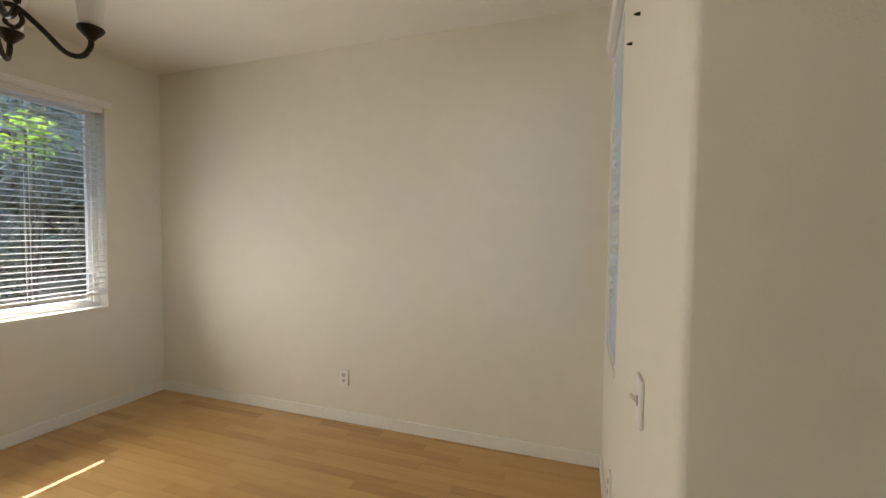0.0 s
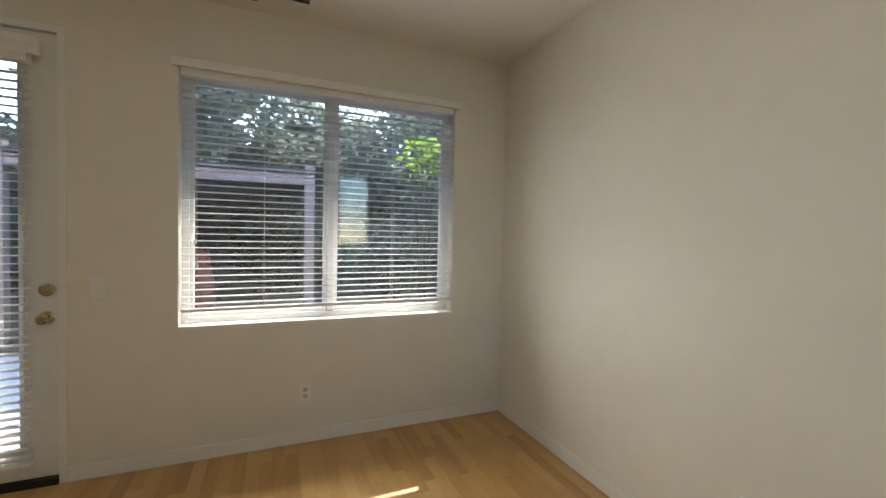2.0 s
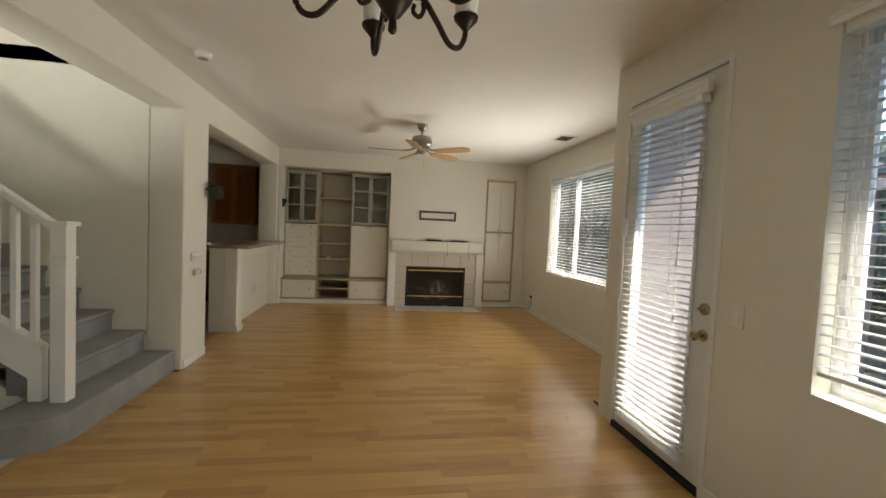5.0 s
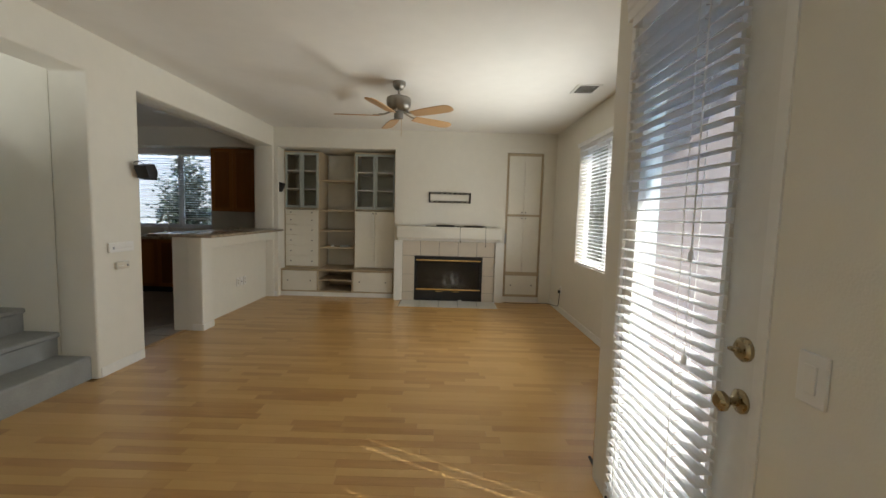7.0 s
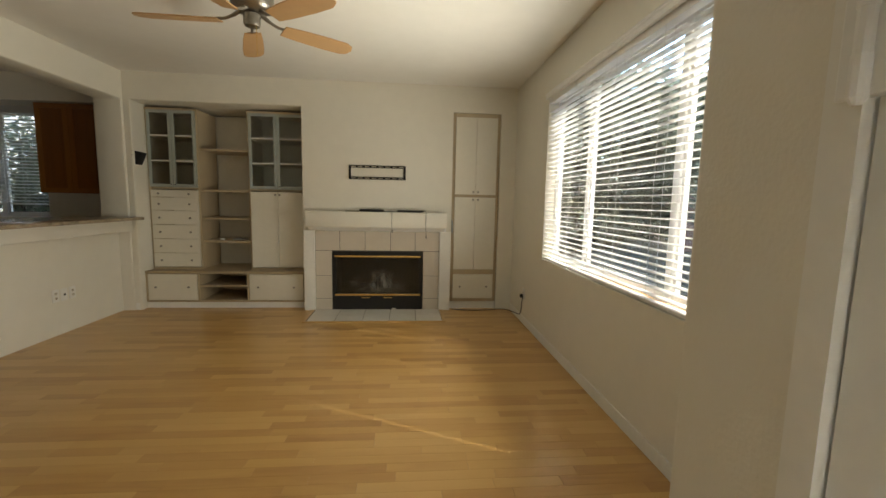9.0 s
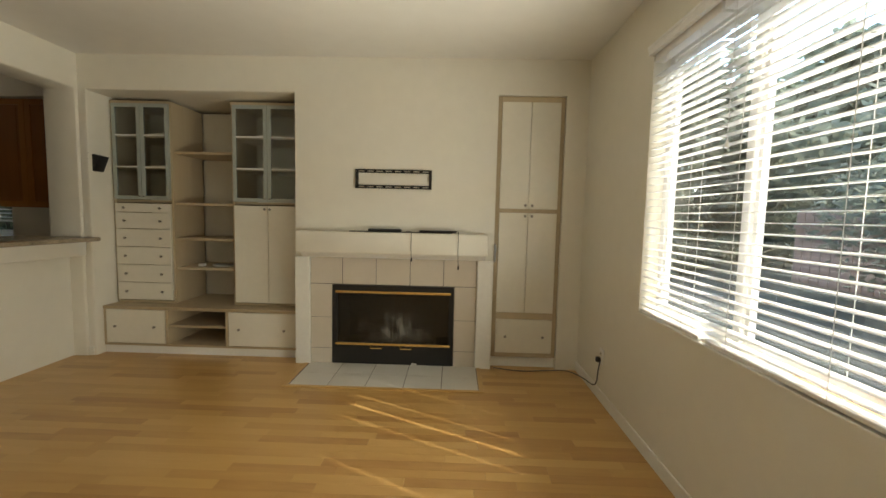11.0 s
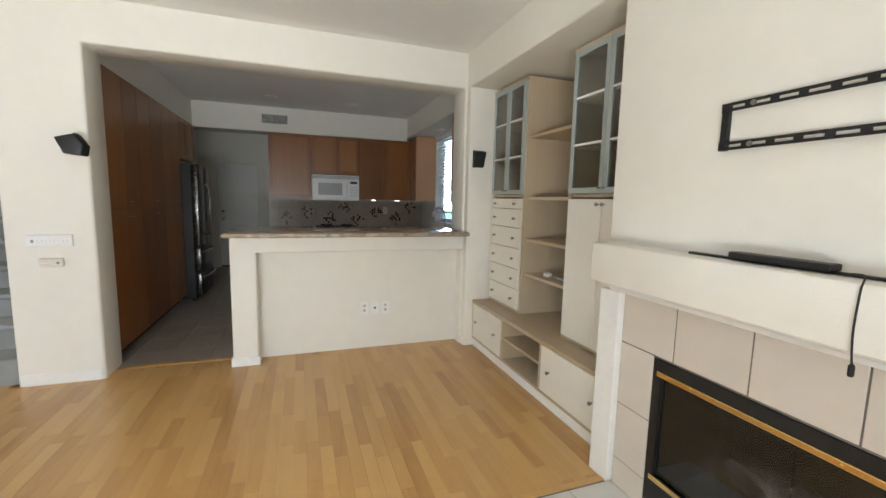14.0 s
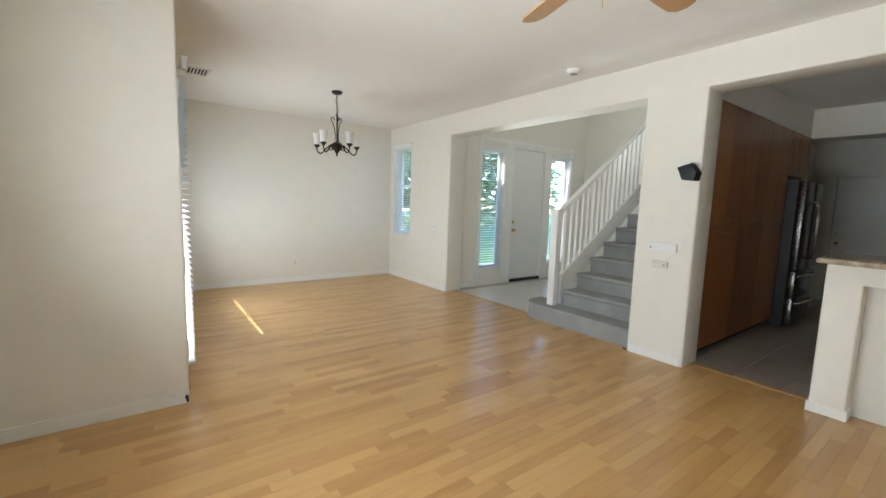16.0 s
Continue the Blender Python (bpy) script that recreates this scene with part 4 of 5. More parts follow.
for a, b2, drawers in ((-0.445, NL[1] - 0.004, True), (NL[0] + 0.004, -1.025, False)):
    w = b2 - a
    tall = thing("tall_cabinet", "tall built-in unit, frosted glass doors over cream drawers" if drawers else "tall built-in unit, frosted glass doors over cream cupboard doors", "cabinet", ((a + b2) / 2, CY, bz1), group="tall wall units")
    carcass(tall, a, b2, -6.40, CY, bz1 + 0.001, 2.405, (1.455, 1.78, 2.08))
    part("top_rail", box(a, b2, CY + 0.001, CY + 0.012, 2.382, 2.405), OAKTRIM, tall)
    for i in range(2):
        p0, p1 = a + 0.018 + i * (w - 0.036) / 2 + 0.002, a + 0.018 + (i + 1) * (w - 0.036) / 2 - 0.002
        f, z0, z1 = 0.034, 1.47, 2.378
        dr = part("door", boxes((p0, p0 + f, CY + 0.001, CY + 0.021, z0, z1), (p1 - f, p1, CY + 0.001, CY + 0.021, z0, z1), (p0 + f, p1 - f, CY + 0.001, CY + 0.021, z0, z0 + f), (p0 + f, p1 - f, CY + 0.001, CY + 0.021, z1 - f, z1)), GREYFRAME, tall, "grey framed glass door")
        part("pane", box(p0 + f, p1 - f, CY + 0.008, CY + 0.013, z0 + f, z1 - f), FROST, dr)
        for zz in (1.775, 2.075):
            part("bar", box(p0 + f, p1 - f, CY + 0.014, CY + 0.020, zz, zz + 0.014), WHITEP, dr, "thin white glazing bar")
        knob(dr, p1 - 0.02 if i == 0 else p0 + 0.02, CY + 0.021, 1.50, 0.009)
    if drawers:
        hs = [0.09, 0.16, 0.175, 0.175, 0.175, 0.175]
        z = 1.432
        for hh in hs:
            d = part("drawer_front", box(a + 0.022, b2 - 0.022, CY + 0.001, CY + 0.019, z - hh + 0.005, z, 0.002), CREAM, tall, "cream drawer front")
            knob(d, a + w * 0.20, CY + 0.019, z - hh / 2)
            knob(d, a + w * 0.80, CY + 0.019, z - hh / 2)
            z -= hh
    else:
        for i in range(2):
            p0, p1 = a + 0.022 + i * (w - 0.044) / 2, a + 0.022 + (i + 1) * (w - 0.044) / 2
            d = part("door", box(p0 + 0.002, p1 - 0.002, CY + 0.001, CY + 0.019, bz1 + 0.03, 1.432, 0.002), CREAM, tall, "cream cupboard door")
            knob(d, p1 - 0.025 if i == 0 else p0 + 0.025, CY + 0.019, 1.40)
ob = thing("open_shelves", "open oak shelves with a cream back between tall units", "shelves", (-0.735, -6.1, bz1))
part("back", box(-1.024, -0.446, -6.44, -6.42, bz1 + 0.001, 2.405), CREAM, ob)
for z in (0.80, 1.09, 1.435, 1.93):
    part("shelf", box(-1.024, -0.446, -6.419, CY - 0.03, z - 0.012, z + 0.012, 0.002), OAKTRIM, ob)
for i, (dx, dy, c) in enumerate([(-0.06, 0.0, PAPER), (-0.045, 0.012, GREYP)]):
    solid("booklet", box(-0.86 + dx, -0.70 + dx, -6.16 + dy, -6.05 + dy, 0.8125 + i * 0.012, 0.824 + i * 0.012, 0.002), c, "thin printed booklets lying on an oak shelf", "booklet")
solid("remote_part", box(-0.655, -0.60, -6.08, -6.03, 0.8125, 0.84, 0.006), WHITEP, "small white plastic plug on an oak shelf", "plug")

# ---- tall cupboard in the narrow niche ----
tc2 = thing("tall_cupboard", "tall built-in cream cupboard with oak edges and one drawer", "cabinet", (-3.83, FY, 0))
a, b2, cy = NR[0] + 0.003, NR[1] - 0.003, FY - 0.025
for r in ((a, a + 0.035, -6.3, cy, 0.10, 2.43), (b2 - 0.035, b2, -6.3, cy, 0.10, 2.43), (a + 0.035, b2 - 0.035, -6.3, cy, 2.385, 2.43), (a + 0.035, b2 - 0.035, -6.3, cy, 1.42, 1.452), (a + 0.035, b2 - 0.035, -6.3, cy, 0.452, 0.512), (a + 0.035, b2 - 0.035, -6.3, cy, 0.10, 0.138), (a + 0.035, b2 - 0.035, -6.3, -6.28, 0.138, 2.385)):
    part("panel", box(*r), OAKTRIM, tc2)
part("plinth", box(a, b2, -6.3, cy - 0.03, 0, 0.10), TRIM, tc2, "white plinth")
m = (a + b2) / 2
for z0, z1, kz in ((1.454, 2.383, 1.485), (0.514, 1.418, 1.39)):
    for p0, p1, kx in ((a + 0.037, m - 0.002, m - 0.03), (m + 0.002, b2 - 0.037, m + 0.03)):
        d = part("door", box(p0, p1, cy - 0.012, cy + 0.008, z0, z1, 0.002), CREAM, tc2, "cream cupboard door")
        knob(d, kx, cy + 0.008, kz)
d = part("drawer_front", box(a + 0.037, b2 - 0.037, cy - 0.012, cy + 0.008, 0.14, 0.45, 0.002), CREAM, tc2, "cream drawer front")
knob(d, m - 0.17, cy + 0.008, 0.295)
knob(d, m + 0.17, cy + 0.008, 0.295)

# ---- fireplace ----
fp = thing("fireplace", "white mantel fireplace with beige tiles and brass-trimmed black firebox", "fireplace", (-2.635, FY, 0))
part("mantel", boxes((-3.468, -1.797, FY + 0.002, FY + 0.155, 1.035, 1.22), bev=0.012), WALL, fp, "thick white plastered mantel shelf", True)
part("moulding", prism([(FY + 0.002, 0.985), (FY + 0.045, 0.985), (FY + 0.06, 1.005), (FY + 0.10, 1.02), (FY + 0.11, 1.034), (FY + 0.002, 1.034)], "x", -3.455, -1.82), TRIM, fp, "white cove moulding")
for p0, p1 in ((-1.88, -1.75), (-3.53, -3.39)):
    part("leg", box(p0, p1, FY + 0.002, FY + 0.045, 0, 0.984, 0.006), TRIM, fp, "white painted side pilaster")
ty = FY + 0.012
part("tile_bed", boxes((FB[0] + 0.002 - 0.2, FB[0], FY + 0.001, FY + 0.009, 0, 0.984), (FB[1], -1.881, FY + 0.001, FY + 0.009, 0, 0.984), (FB[0], FB[1], FY + 0.001, FY + 0.009, FB[2], 0.984)), GROUT, fp, "dark grout")
xs = [-3.389, -3.09, -2.787, -2.479, -2.173, -1.881]
for p0, p1 in zip(xs, xs[1:]):
    part("tile", box(p0 + 0.003, p1 - 0.003, FY + 0.004, ty, FB[2] + 0.008, 0.98, 0.002), TILE, fp)
zs = [0.0, 0.143, 0.43, FB[2] + 0.004]
for p0, p1 in ((-3.389, FB[0] - 0.001), (FB[1] + 0.001, -1.881)):
    for z0, z1 in zip(zs, zs[1:]):
        part("tile", box(p0 + 0.002, p1 - 0.002, FY + 0.004, ty, z0 + 0.002, z1 - 0.002, 0.002), TILE, fp)
fb = part("firebox", boxes((FB[0] + 0.004, FB[0] + 0.03, -6.2, FY, 0.0, FB[2] - 0.004), (FB[1] - 0.03, FB[1] - 0.004, -6.2, FY, 0.0, FB[2] - 0.004), (FB[0] + 0.03, FB[1] - 0.03, -6.2, -6.17, 0, FB[2] - 0.004), (FB[0] + 0.03, FB[1] - 0.03, -6.17, FY, FB[2] - 0.03, FB[2] - 0.004), (FB[0] + 0.03, FB[1] - 0.03, -6.17, FY, 0.0, 0.12)), SOOT, fp, "sooty firebox")
fy = FY + 0.014
part("surround", boxes((FB[0] + 0.003, FB[1] - 0.003, FY - 0.01, fy, 0.66, FB[2] - 0.003), (FB[0] + 0.003, FB[0] + 0.045, FY - 0.01, fy, 0.19, 0.66), (FB[1] - 0.045, FB[1] - 0.003, FY - 0.01, fy, 0.19, 0.66), (FB[0] + 0.003, FB[1] - 0.003, FY - 0.01, fy, 0.002, 0.19)), BLACK, fp, "black metal surround")
for z, nm in ((0.672, "upper"), (0.192, "lower")):
    part("brass_strip", box(FB[0] + 0.03, FB[1] - 0.03, fy, fy + 0.012, z - 0.012, z + 0.012, 0.004), BRASS, fp, "polished brass strip")
for p0, p1 in ((FB[0] + 0.046, -2.637), (-2.633, FB[1] - 0.046)):
    part("glass_door", box(p0, p1, FY - 0.006, FY - 0.001, 0.206, 0.659), SMOKED, fp, "smoked glass door")
for hx in (-2.49, -2.76):
    part("handle", tube([(hx - 0.05, fy + 0.012, 0.172), (hx - 0.05, fy + 0.032, 0.162), (hx + 0.05, fy + 0.032, 0.162), (hx + 0.05, fy + 0.012, 0.172)], 0.006, 8), BRASS, fp, "brass pull handle", True)
part("label", box(-2.86, -2.81, FY + 0.016, FY + 0.022, 0.004, 0.022), WHITEP, fp, "small white tag")
rng = random.Random(5)
for i in range(5):
    c = Vector((-2.85 + i * 0.11, -5.90 + (i % 2) * 0.07, 0.20 + (i % 3) * 0.05))
    d = Vector((rng.uniform(0.10, 0.20), rng.uniform(-0.05, 0.05), rng.uniform(-0.03, 0.08)))
    part("log", tube(spline([c - d, c + Vector((0, 0, 0.015)), c + d], 4), [0.035, 0.042, 0.046, 0.048, 0.046, 0.045, 0.042, 0.038, 0.032], 9), LOG, fp, "grey ceramic log", True)
part("grate", boxes(*[(-2.95 + i * 0.09, -2.935 + i * 0.09, -6.02, -5.78, 0.121, 0.15) for i in range(8)]), BLACK, fp)
he = thing("hearth", "flush hearth of pale tiles with dark joints and maple edging", "hearth", (-2.64, -5.4, 0.0))
part("bed", box(-3.40, -1.87, -5.138, FY, -0.013, 0.001), GROUT, he, "dark grout")
hx = [-3.40, -3.10, -2.795, -2.49, -2.185, -1.88]
for p0, p1 in zip(hx, hx[1:]):
    for q0, q1 in ((FY + 0.016, -5.40), (-5.394, -5.14)):
        part("tile", box(p0 + 0.003, p1 - 0.003, q0, q1, -0.01, 0.006, 0.0015), HEARTHTILE, he)
part("edging", boxes((-3.44, -1.84, -5.136, -5.105, -0.012, 0.009), (-3.44, -3.405, FY, -5.138, -0.012, 0.009), (-1.87, -1.84, FY, -5.138, -0.012, 0.009)), PLANK, he, "maple edging strip")

# ---- things on and above the mantel ----
tv = thing("tv_bracket", "black steel television wall bracket", "tv bracket", (-2.626, FY, 1.60))
for z in (1.606, 1.743):
    b0 = bmesh.new()
    bx(b0, -2.965, -2.287, FY + 0.018, FY + 0.022, z, z + 0.010)
    bx(b0, -2.965, -2.287, FY + 0.018, FY + 0.022, z + 0.020, z + 0.030)
    for k in range(9):
        bx(b0, -2.965 + k * 0.0815, -2.965 + k * 0.0815 + 0.026, FY + 0.018, FY + 0.022, z + 0.010, z + 0.020)
    part("rail", b0, BLACK, tv, "slotted black rail")
for q0 in (-2.965, -2.312):
    part("upright", box(q0, q0 + 0.025, FY + 0.001, FY + 0.018, 1.606, 1.773), BLACK, tv)
for bxx in (-2.40, -2.85):
    for z in (1.621, 1.758):
        part("bolt", lathe([(0.010, 0), (0.010, 0.006)], (bxx, FY + 0.0221, z), 6, axis="y"), NICKEL, tv)
sb = thing("sound_bar", "flat black sound bar pieces lying on the mantel", "sound bar", (-2.70, FY + 0.07, 1.22))
part("base", box(-3.16, -2.25, FY + 0.05, FY + 0.075, 1.221, 1.229), BLACKP, sb)
part("body", box(-2.71, -2.42, FY + 0.045, FY + 0.10, 1.2295, 1.251, 0.004), BLACKP, sb)
part("body", box(-3.195, -2.87, FY + 0.045, FY + 0.10, 1.2295, 1.247, 0.004), BLACKP, sb)
for q, z, dz in ((-2.80, 1.231, 0.23), (-3.205, 1.24, 0.30)):
    pts = spline([(q + 0.05, FY + 0.08, z), (q, FY + 0.135, z + 0.004), (q - 0.008, FY + 0.162, z - 0.03), (q - 0.006, FY + 0.164, z - dz * 0.6), (q - 0.012, FY + 0.162, z - dz)], 6)
    c = solid("cable", tube(pts, 0.0025, 6), BLACKRUBBER, "thin black cable hanging over the mantel edge", "cable", group="hanging cables")
    part("plug", lathe([(0.004, 0.02), (0.007, 0.015), (0.007, -0.01), (0.004, -0.014)], (q - 0.012, FY + 0.162, z - dz - 0.01), 10), BLACKRUBBER, c)
solid("cable_box", box(-3.556, -3.533, FY + 0.002, FY + 0.026, 0.975, 1.135, 0.006), GREYP, "small grey cable holder on the fireplace side", "cable holder")


# ---- outlets, switches, vents, speakers ----
def outlet(label, at, rz, kind="socket", group="wall sockets"):
    """A cover plate; it faces local -y."""
    t = thing("wall_socket" if kind == "socket" else "light_switch", label, "socket" if kind == "socket" else "switch", at, rz, group=group)
    ORIGIN[t.name] = Vector((0, 0, 0))
    part("plate", box(-0.037, 0.037, -0.010, -0.0005, -0.060, 0.060, 0.003), WHITEP, t)
    if kind == "socket":
        for z in (-0.022, 0.022):
            s = part("receptacle", lathe([(0.0165, 0), (0.0155, -0.003)], (0, -0.010, z), 14, axis="y"), ALMOND, t)
            part("slots", boxes((-0.0085, -0.0045, -0.0138, -0.0132, z - 0.004, z + 0.008), (0.0045, 0.0085, -0.0138, -0.0132, z - 0.004, z + 0.008), (-0.003, 0.003, -0.0138, -0.0132, z - 0.012, z - 0.007)), BLACKP, s, "dark slots")
    elif kind == "toggle":
        part("surround", box(-0.006, 0.006, -0.0115, -0.010, -0.013, 0.013), GREYP, t, "dark slot round the toggle")
        part("toggle", prism([(-0.010, 0.006), (-0.026, 0.016), (-0.028, 0.008), (-0.010, -0.008)], "x", -0.0045, 0.0045), ALMOND, t)
    elif kind == "blank":
        part("jack", box(-0.009, 0.009, -0.014, -0.010, -0.009, 0.009), BLACKP, t)
    else:
        part("rocker", box(-0.016, 0.016, -0.015, -0.010, -0.033, 0.033, 0.002), WHITEP, t)
    return t


outlet("white double wall socket below the window", (WX, 1.158, 0.334), 90)
outlet("white double wall socket on the dining end wall", (-1.568, DY, 0.334), 0)
outlet("white double wall socket on the living room wall", (LX, -5.06, 0.34), 90)
outlet("white double wall socket below the bar", (0.35, -4.728, 0.385), -90)
outlet("white blank cable plate below the bar", (0.35, -4.825, 0.382), -90, "blank", "bar wall plates")
outlet("white socket with dark jacks below the bar", (0.35, -4.925, 0.382), -90)
outlet("white rocker light switch beside the garden door", (WX, 0.066, 1.06), 90, "switch", "light switches")
outlet("white toggle light switch on the dining wall", (EX, 1.14, 1.005), -90, "toggle", "light switches")
outlet("white double wall socket below the porch window", (EX, 1.95, 0.30), -90)
outlet("white double wall socket on the kitchen splashback", (KX - 0.022, -5.60, 1.20), -90)
ap = thing("alarm_panel", "long white alarm keypad on the pier", "keypad", (EX, -2.505, 1.02))
part("body", box(EX - 0.022, EX - 0.001, -2.637, -2.372, 1.018, 1.10, 0.005), WHITEP, ap)
for i in range(9):
    part("key", box(EX - 0.026, EX - 0.022, -2.61 + i * 0.024, -2.594 + i * 0.024, 1.045, 1.065, 0.002), GREYP if i == 8 else WHITEP, ap)
th = thing("thermostat", "beige thermostat below the alarm keypad", "thermostat", (EX, -2.505, 0.87))
part("body", box(EX - 0.030, EX - 0.001, -2.575, -2.435, 0.872, 0.934, 0.008), ALMOND, th)
part("dial", lathe([(0.010, 0), (0.008, -0.006)], (EX - 0.030, -2.545, 0.90), 12, axis="x"), GREYP, th)
part("lever", box(EX - 0.036, EX - 0.030, -2.50, -2.45, 0.897, 0.902), WHITEP, th)


def speaker(label, at, rz, s=1.0):
    t = thing("wall_speaker", label, "speaker", at, rz, group="small wall speakers")
    ORIGIN[t.name] = Vector((0, 0, 0))
    part("bracket", tube([(0, -0.001, 0.02), (0, -0.03, 0.02), (0.02, -0.05, 0.01)], 0.008, 8), BLACKP, t)
    body = part("body", prism([(s * u, s * v) for u, v in ((-0.02, -0.065), (0.075, -0.075), (0.09, 0.0), (0.045, 0.07), (-0.065, 0.04))], "y", -0.15, -0.04, 0.006), BLACKP, t, smooth=True)
    part("grille", prism([(s * u, s * v) for u, v in ((0.0755, -0.070), (0.079, -0.070), (0.0935, 0.0), (0.0905, 0.0))], "y", -0.145, -0.045), BLACKRUBBER, body)
    part("wire", tube(spline([(-0.01, -0.002, 0.07), (0.0, -0.03, 0.085), (0.05, -0.06, 0.065)], 4), 0.003, 6), BLACKRUBBER, t)
    return t


speaker("small black speaker on a wall bracket by the wall unit", (0.165, FY, 1.80), 0, 1.3)
speaker("small black speaker on a wall bracket on the pier", (EX, -2.70, 1.725), -90)
sm = thing("smoke_alarm", "round white smoke alarm on the ceiling", "smoke alarm", (-0.147, -1.68, CEIL - 0.04))
part("body", lathe([(0.045, CEIL - 0.040), (0.058, CEIL - 0.032), (0.066, CEIL - 0.012), (0.068, CEIL - 0.001)], (-0.147, -1.68, 0), 24), WHITEP, sm, smooth=True)
part("vent_ring", lathe([(0.036, CEIL - 0.0405), (0.036, CEIL - 0.0445), (0.03, CEIL - 0.0455)], (-0.147, -1.68, 0), 20), GREYP, sm)


def vent(label, x0, x1, y0, y1, z, n, along="y"):
    t = thing("ceiling_vent", label, "air vent", ((x0 + x1) / 2, (y0 + y1) / 2, z), group="ceiling vents")
    part("frame", boxes((x0, x1, y0, y0 + 0.02, z - 0.010, z - 0.001), (x0, x1, y1 - 0.02, y1, z - 0.010, z - 0.001), (x0, x0 + 0.02, y0 + 0.02, y1 - 0.02, z - 0.010, z - 0.001), (x1 - 0.02, x1, y0 + 0.02, y1 - 0.02, z - 0.010, z - 0.001)), WHITEP, t)
    part("backing", box(x0 + 0.02, x1 - 0.02, y0 + 0.02, y1 - 0.02, z - 0.003, z - 0.001), BLACKRUBBER, t)
    for i in range(n):
        if along == "y":
            q = x0 + 0.03 + (x1 - x0 - 0.06) * i / (n - 1)
            part("slat", prism([(q - 0.006, z - 0.003), (q + 0.006, z - 0.010), (q + 0.007, z - 0.009), (q - 0.005, z - 0.002)], "y", y0 + 0.02, y1 - 0.02), WHITEP, t)
        else:
            q = y0 + 0.03 + (y1 - y0 - 0.06) * i / (n - 1)
            part("slat", prism([(q - 0.006, z - 0.003), (q + 0.006, z - 0.010), (q + 0.007, z - 0.009), (q - 0.005, z - 0.002)], "x", x0 + 0.02, x1 - 0.02), WHITEP, t)
    return t


vent("white louvred ceiling vent near the window", -4.09, -3.85, -3.50, -3.20, CEIL, 7)
vent("white louvred ceiling vent over the dining window", -3.20, -2.95, 0.86, 1.16, CEIL, 7)
for y in (1.39, 1.59):
    solid("screw_hook", lathe([(0.006, 0), (0.005, -0.010), (0.002, -0.018)], (EX - 0.0005, y, 2.065), 8, axis="x"), DARKBRONZE, "small dark screw in the bare wall", "screw", group="wall screws")
solid("door_stop", tube([(WX - 0.02, BY - 0.013, 0.05), (WX - 0.02, BY - 0.09, 0.05)], [0.011, 0.008], 10), BLACKRUBBER, "black rubber door stop on the baseboard", "door stop")
pts = spline([(-3.56, FY + 0.03, 0.012), (-3.8, FY + 0.08, 0.008), (-4.05, FY + 0.05, 0.008), (-4.2, FY + 0.10, 0.03), (-4.28, FY + 0.30, 0.05), (-4.30, -5.18, 0.07), (-4.305, -5.11, 0.12), (-4.302, -5.08, 0.22), (-4.306, -5.06, 0.30)], 6)
pc = solid("power_cable", tube(pts, 0.0045, 6), CABLEGREY, "thin dark grey cable along the floor to the socket", "cable")
part("plug", box(LX + 0.014, LX + 0.045, -5.078, -5.042, 0.298, 0.336, 0.005), BLACKRUBBER, pc, "black plug in the socket")
solid("window_stick", box(LX - 0.075, LX - 0.050, -3.45, -2.20, W2[2] + 0.006, W2[2] + 0.030, 0.003), STICK, "wooden stick lying in the window track", "stick")


# ---- ceiling fan ----
FX, FYF = -2.057, -3.29
fan = thing("ceiling_fan", "brushed nickel ceiling fan with five wooden blades", "fan", (FX, FYF, 2.38))
c = (FX, FYF, 0)
part("canopy", lathe([(0.018, 2.655), (0.045, 2.668), (0.066, 2.70), (0.066, 2.739)], c, 28), NICKEL, fan, smooth=True)
part("downrod", lathe([(0.012, 2.58), (0.012, 2.66)], c, 12), NICKEL, fan, smooth=True)
part("motor", lathe([(0.045, 2.452), (0.085, 2.458), (0.108, 2.478), (0.122, 2.51), (0.126, 2.54), (0.126, 2.566), (0.118, 2.582), (0.07, 2.598), (0.016, 2.604)], c, 36), NICKEL, fan, smooth=True)
part("switch_housing", lathe([(0.020, 2.372), (0.042, 2.377), (0.048, 2.39), (0.048, 2.445), (0.03, 2.452)], c, 24), NICKEL, fan, smooth=True)
part("pull_chain", tube([(FX - 0.03, FYF + 0.02, 2.375), (FX - 0.032, FYF + 0.02, 2.20)], 0.0018, 5), BRASS, fan)
for k in range(5):
    ang = radians(145 + 72 * k)
    m = Matrix.Translation((FX, FYF, 2.402)) @ Matrix.Rotation(ang, 4, "Z") @ Matrix.Rotation(radians(-12), 4, "X")
    out = [(0.185, -0.050), (0.30, -0.062), (0.48, -0.070), (0.60, -0.068), (0.645, -0.045), (0.66, 0.0), (0.645, 0.045), (0.60, 0.068), (0.48, 0.070), (0.30, 0.062), (0.185, 0.050)]
    bl = prism(out, "z", -0.004, 0.004)
    bl.transform(m)
    blade = part("blade", bl, BLADE, fan, "pale wooden blade")
    ir = tube(spline([(0.06, 0, 0.06), (0.10, 0, 0.035), (0.15, 0, 0.014), (0.20, 0, 0.010)], 3), [0.012] * 4 + [0.009] * 6, 8)
    bx(ir, 0.19, 0.26, -0.035, 0.035, 0.005, 0.010, 0.002)
    ir.transform(m)
    part("blade_iron", ir, NICKEL, blade)

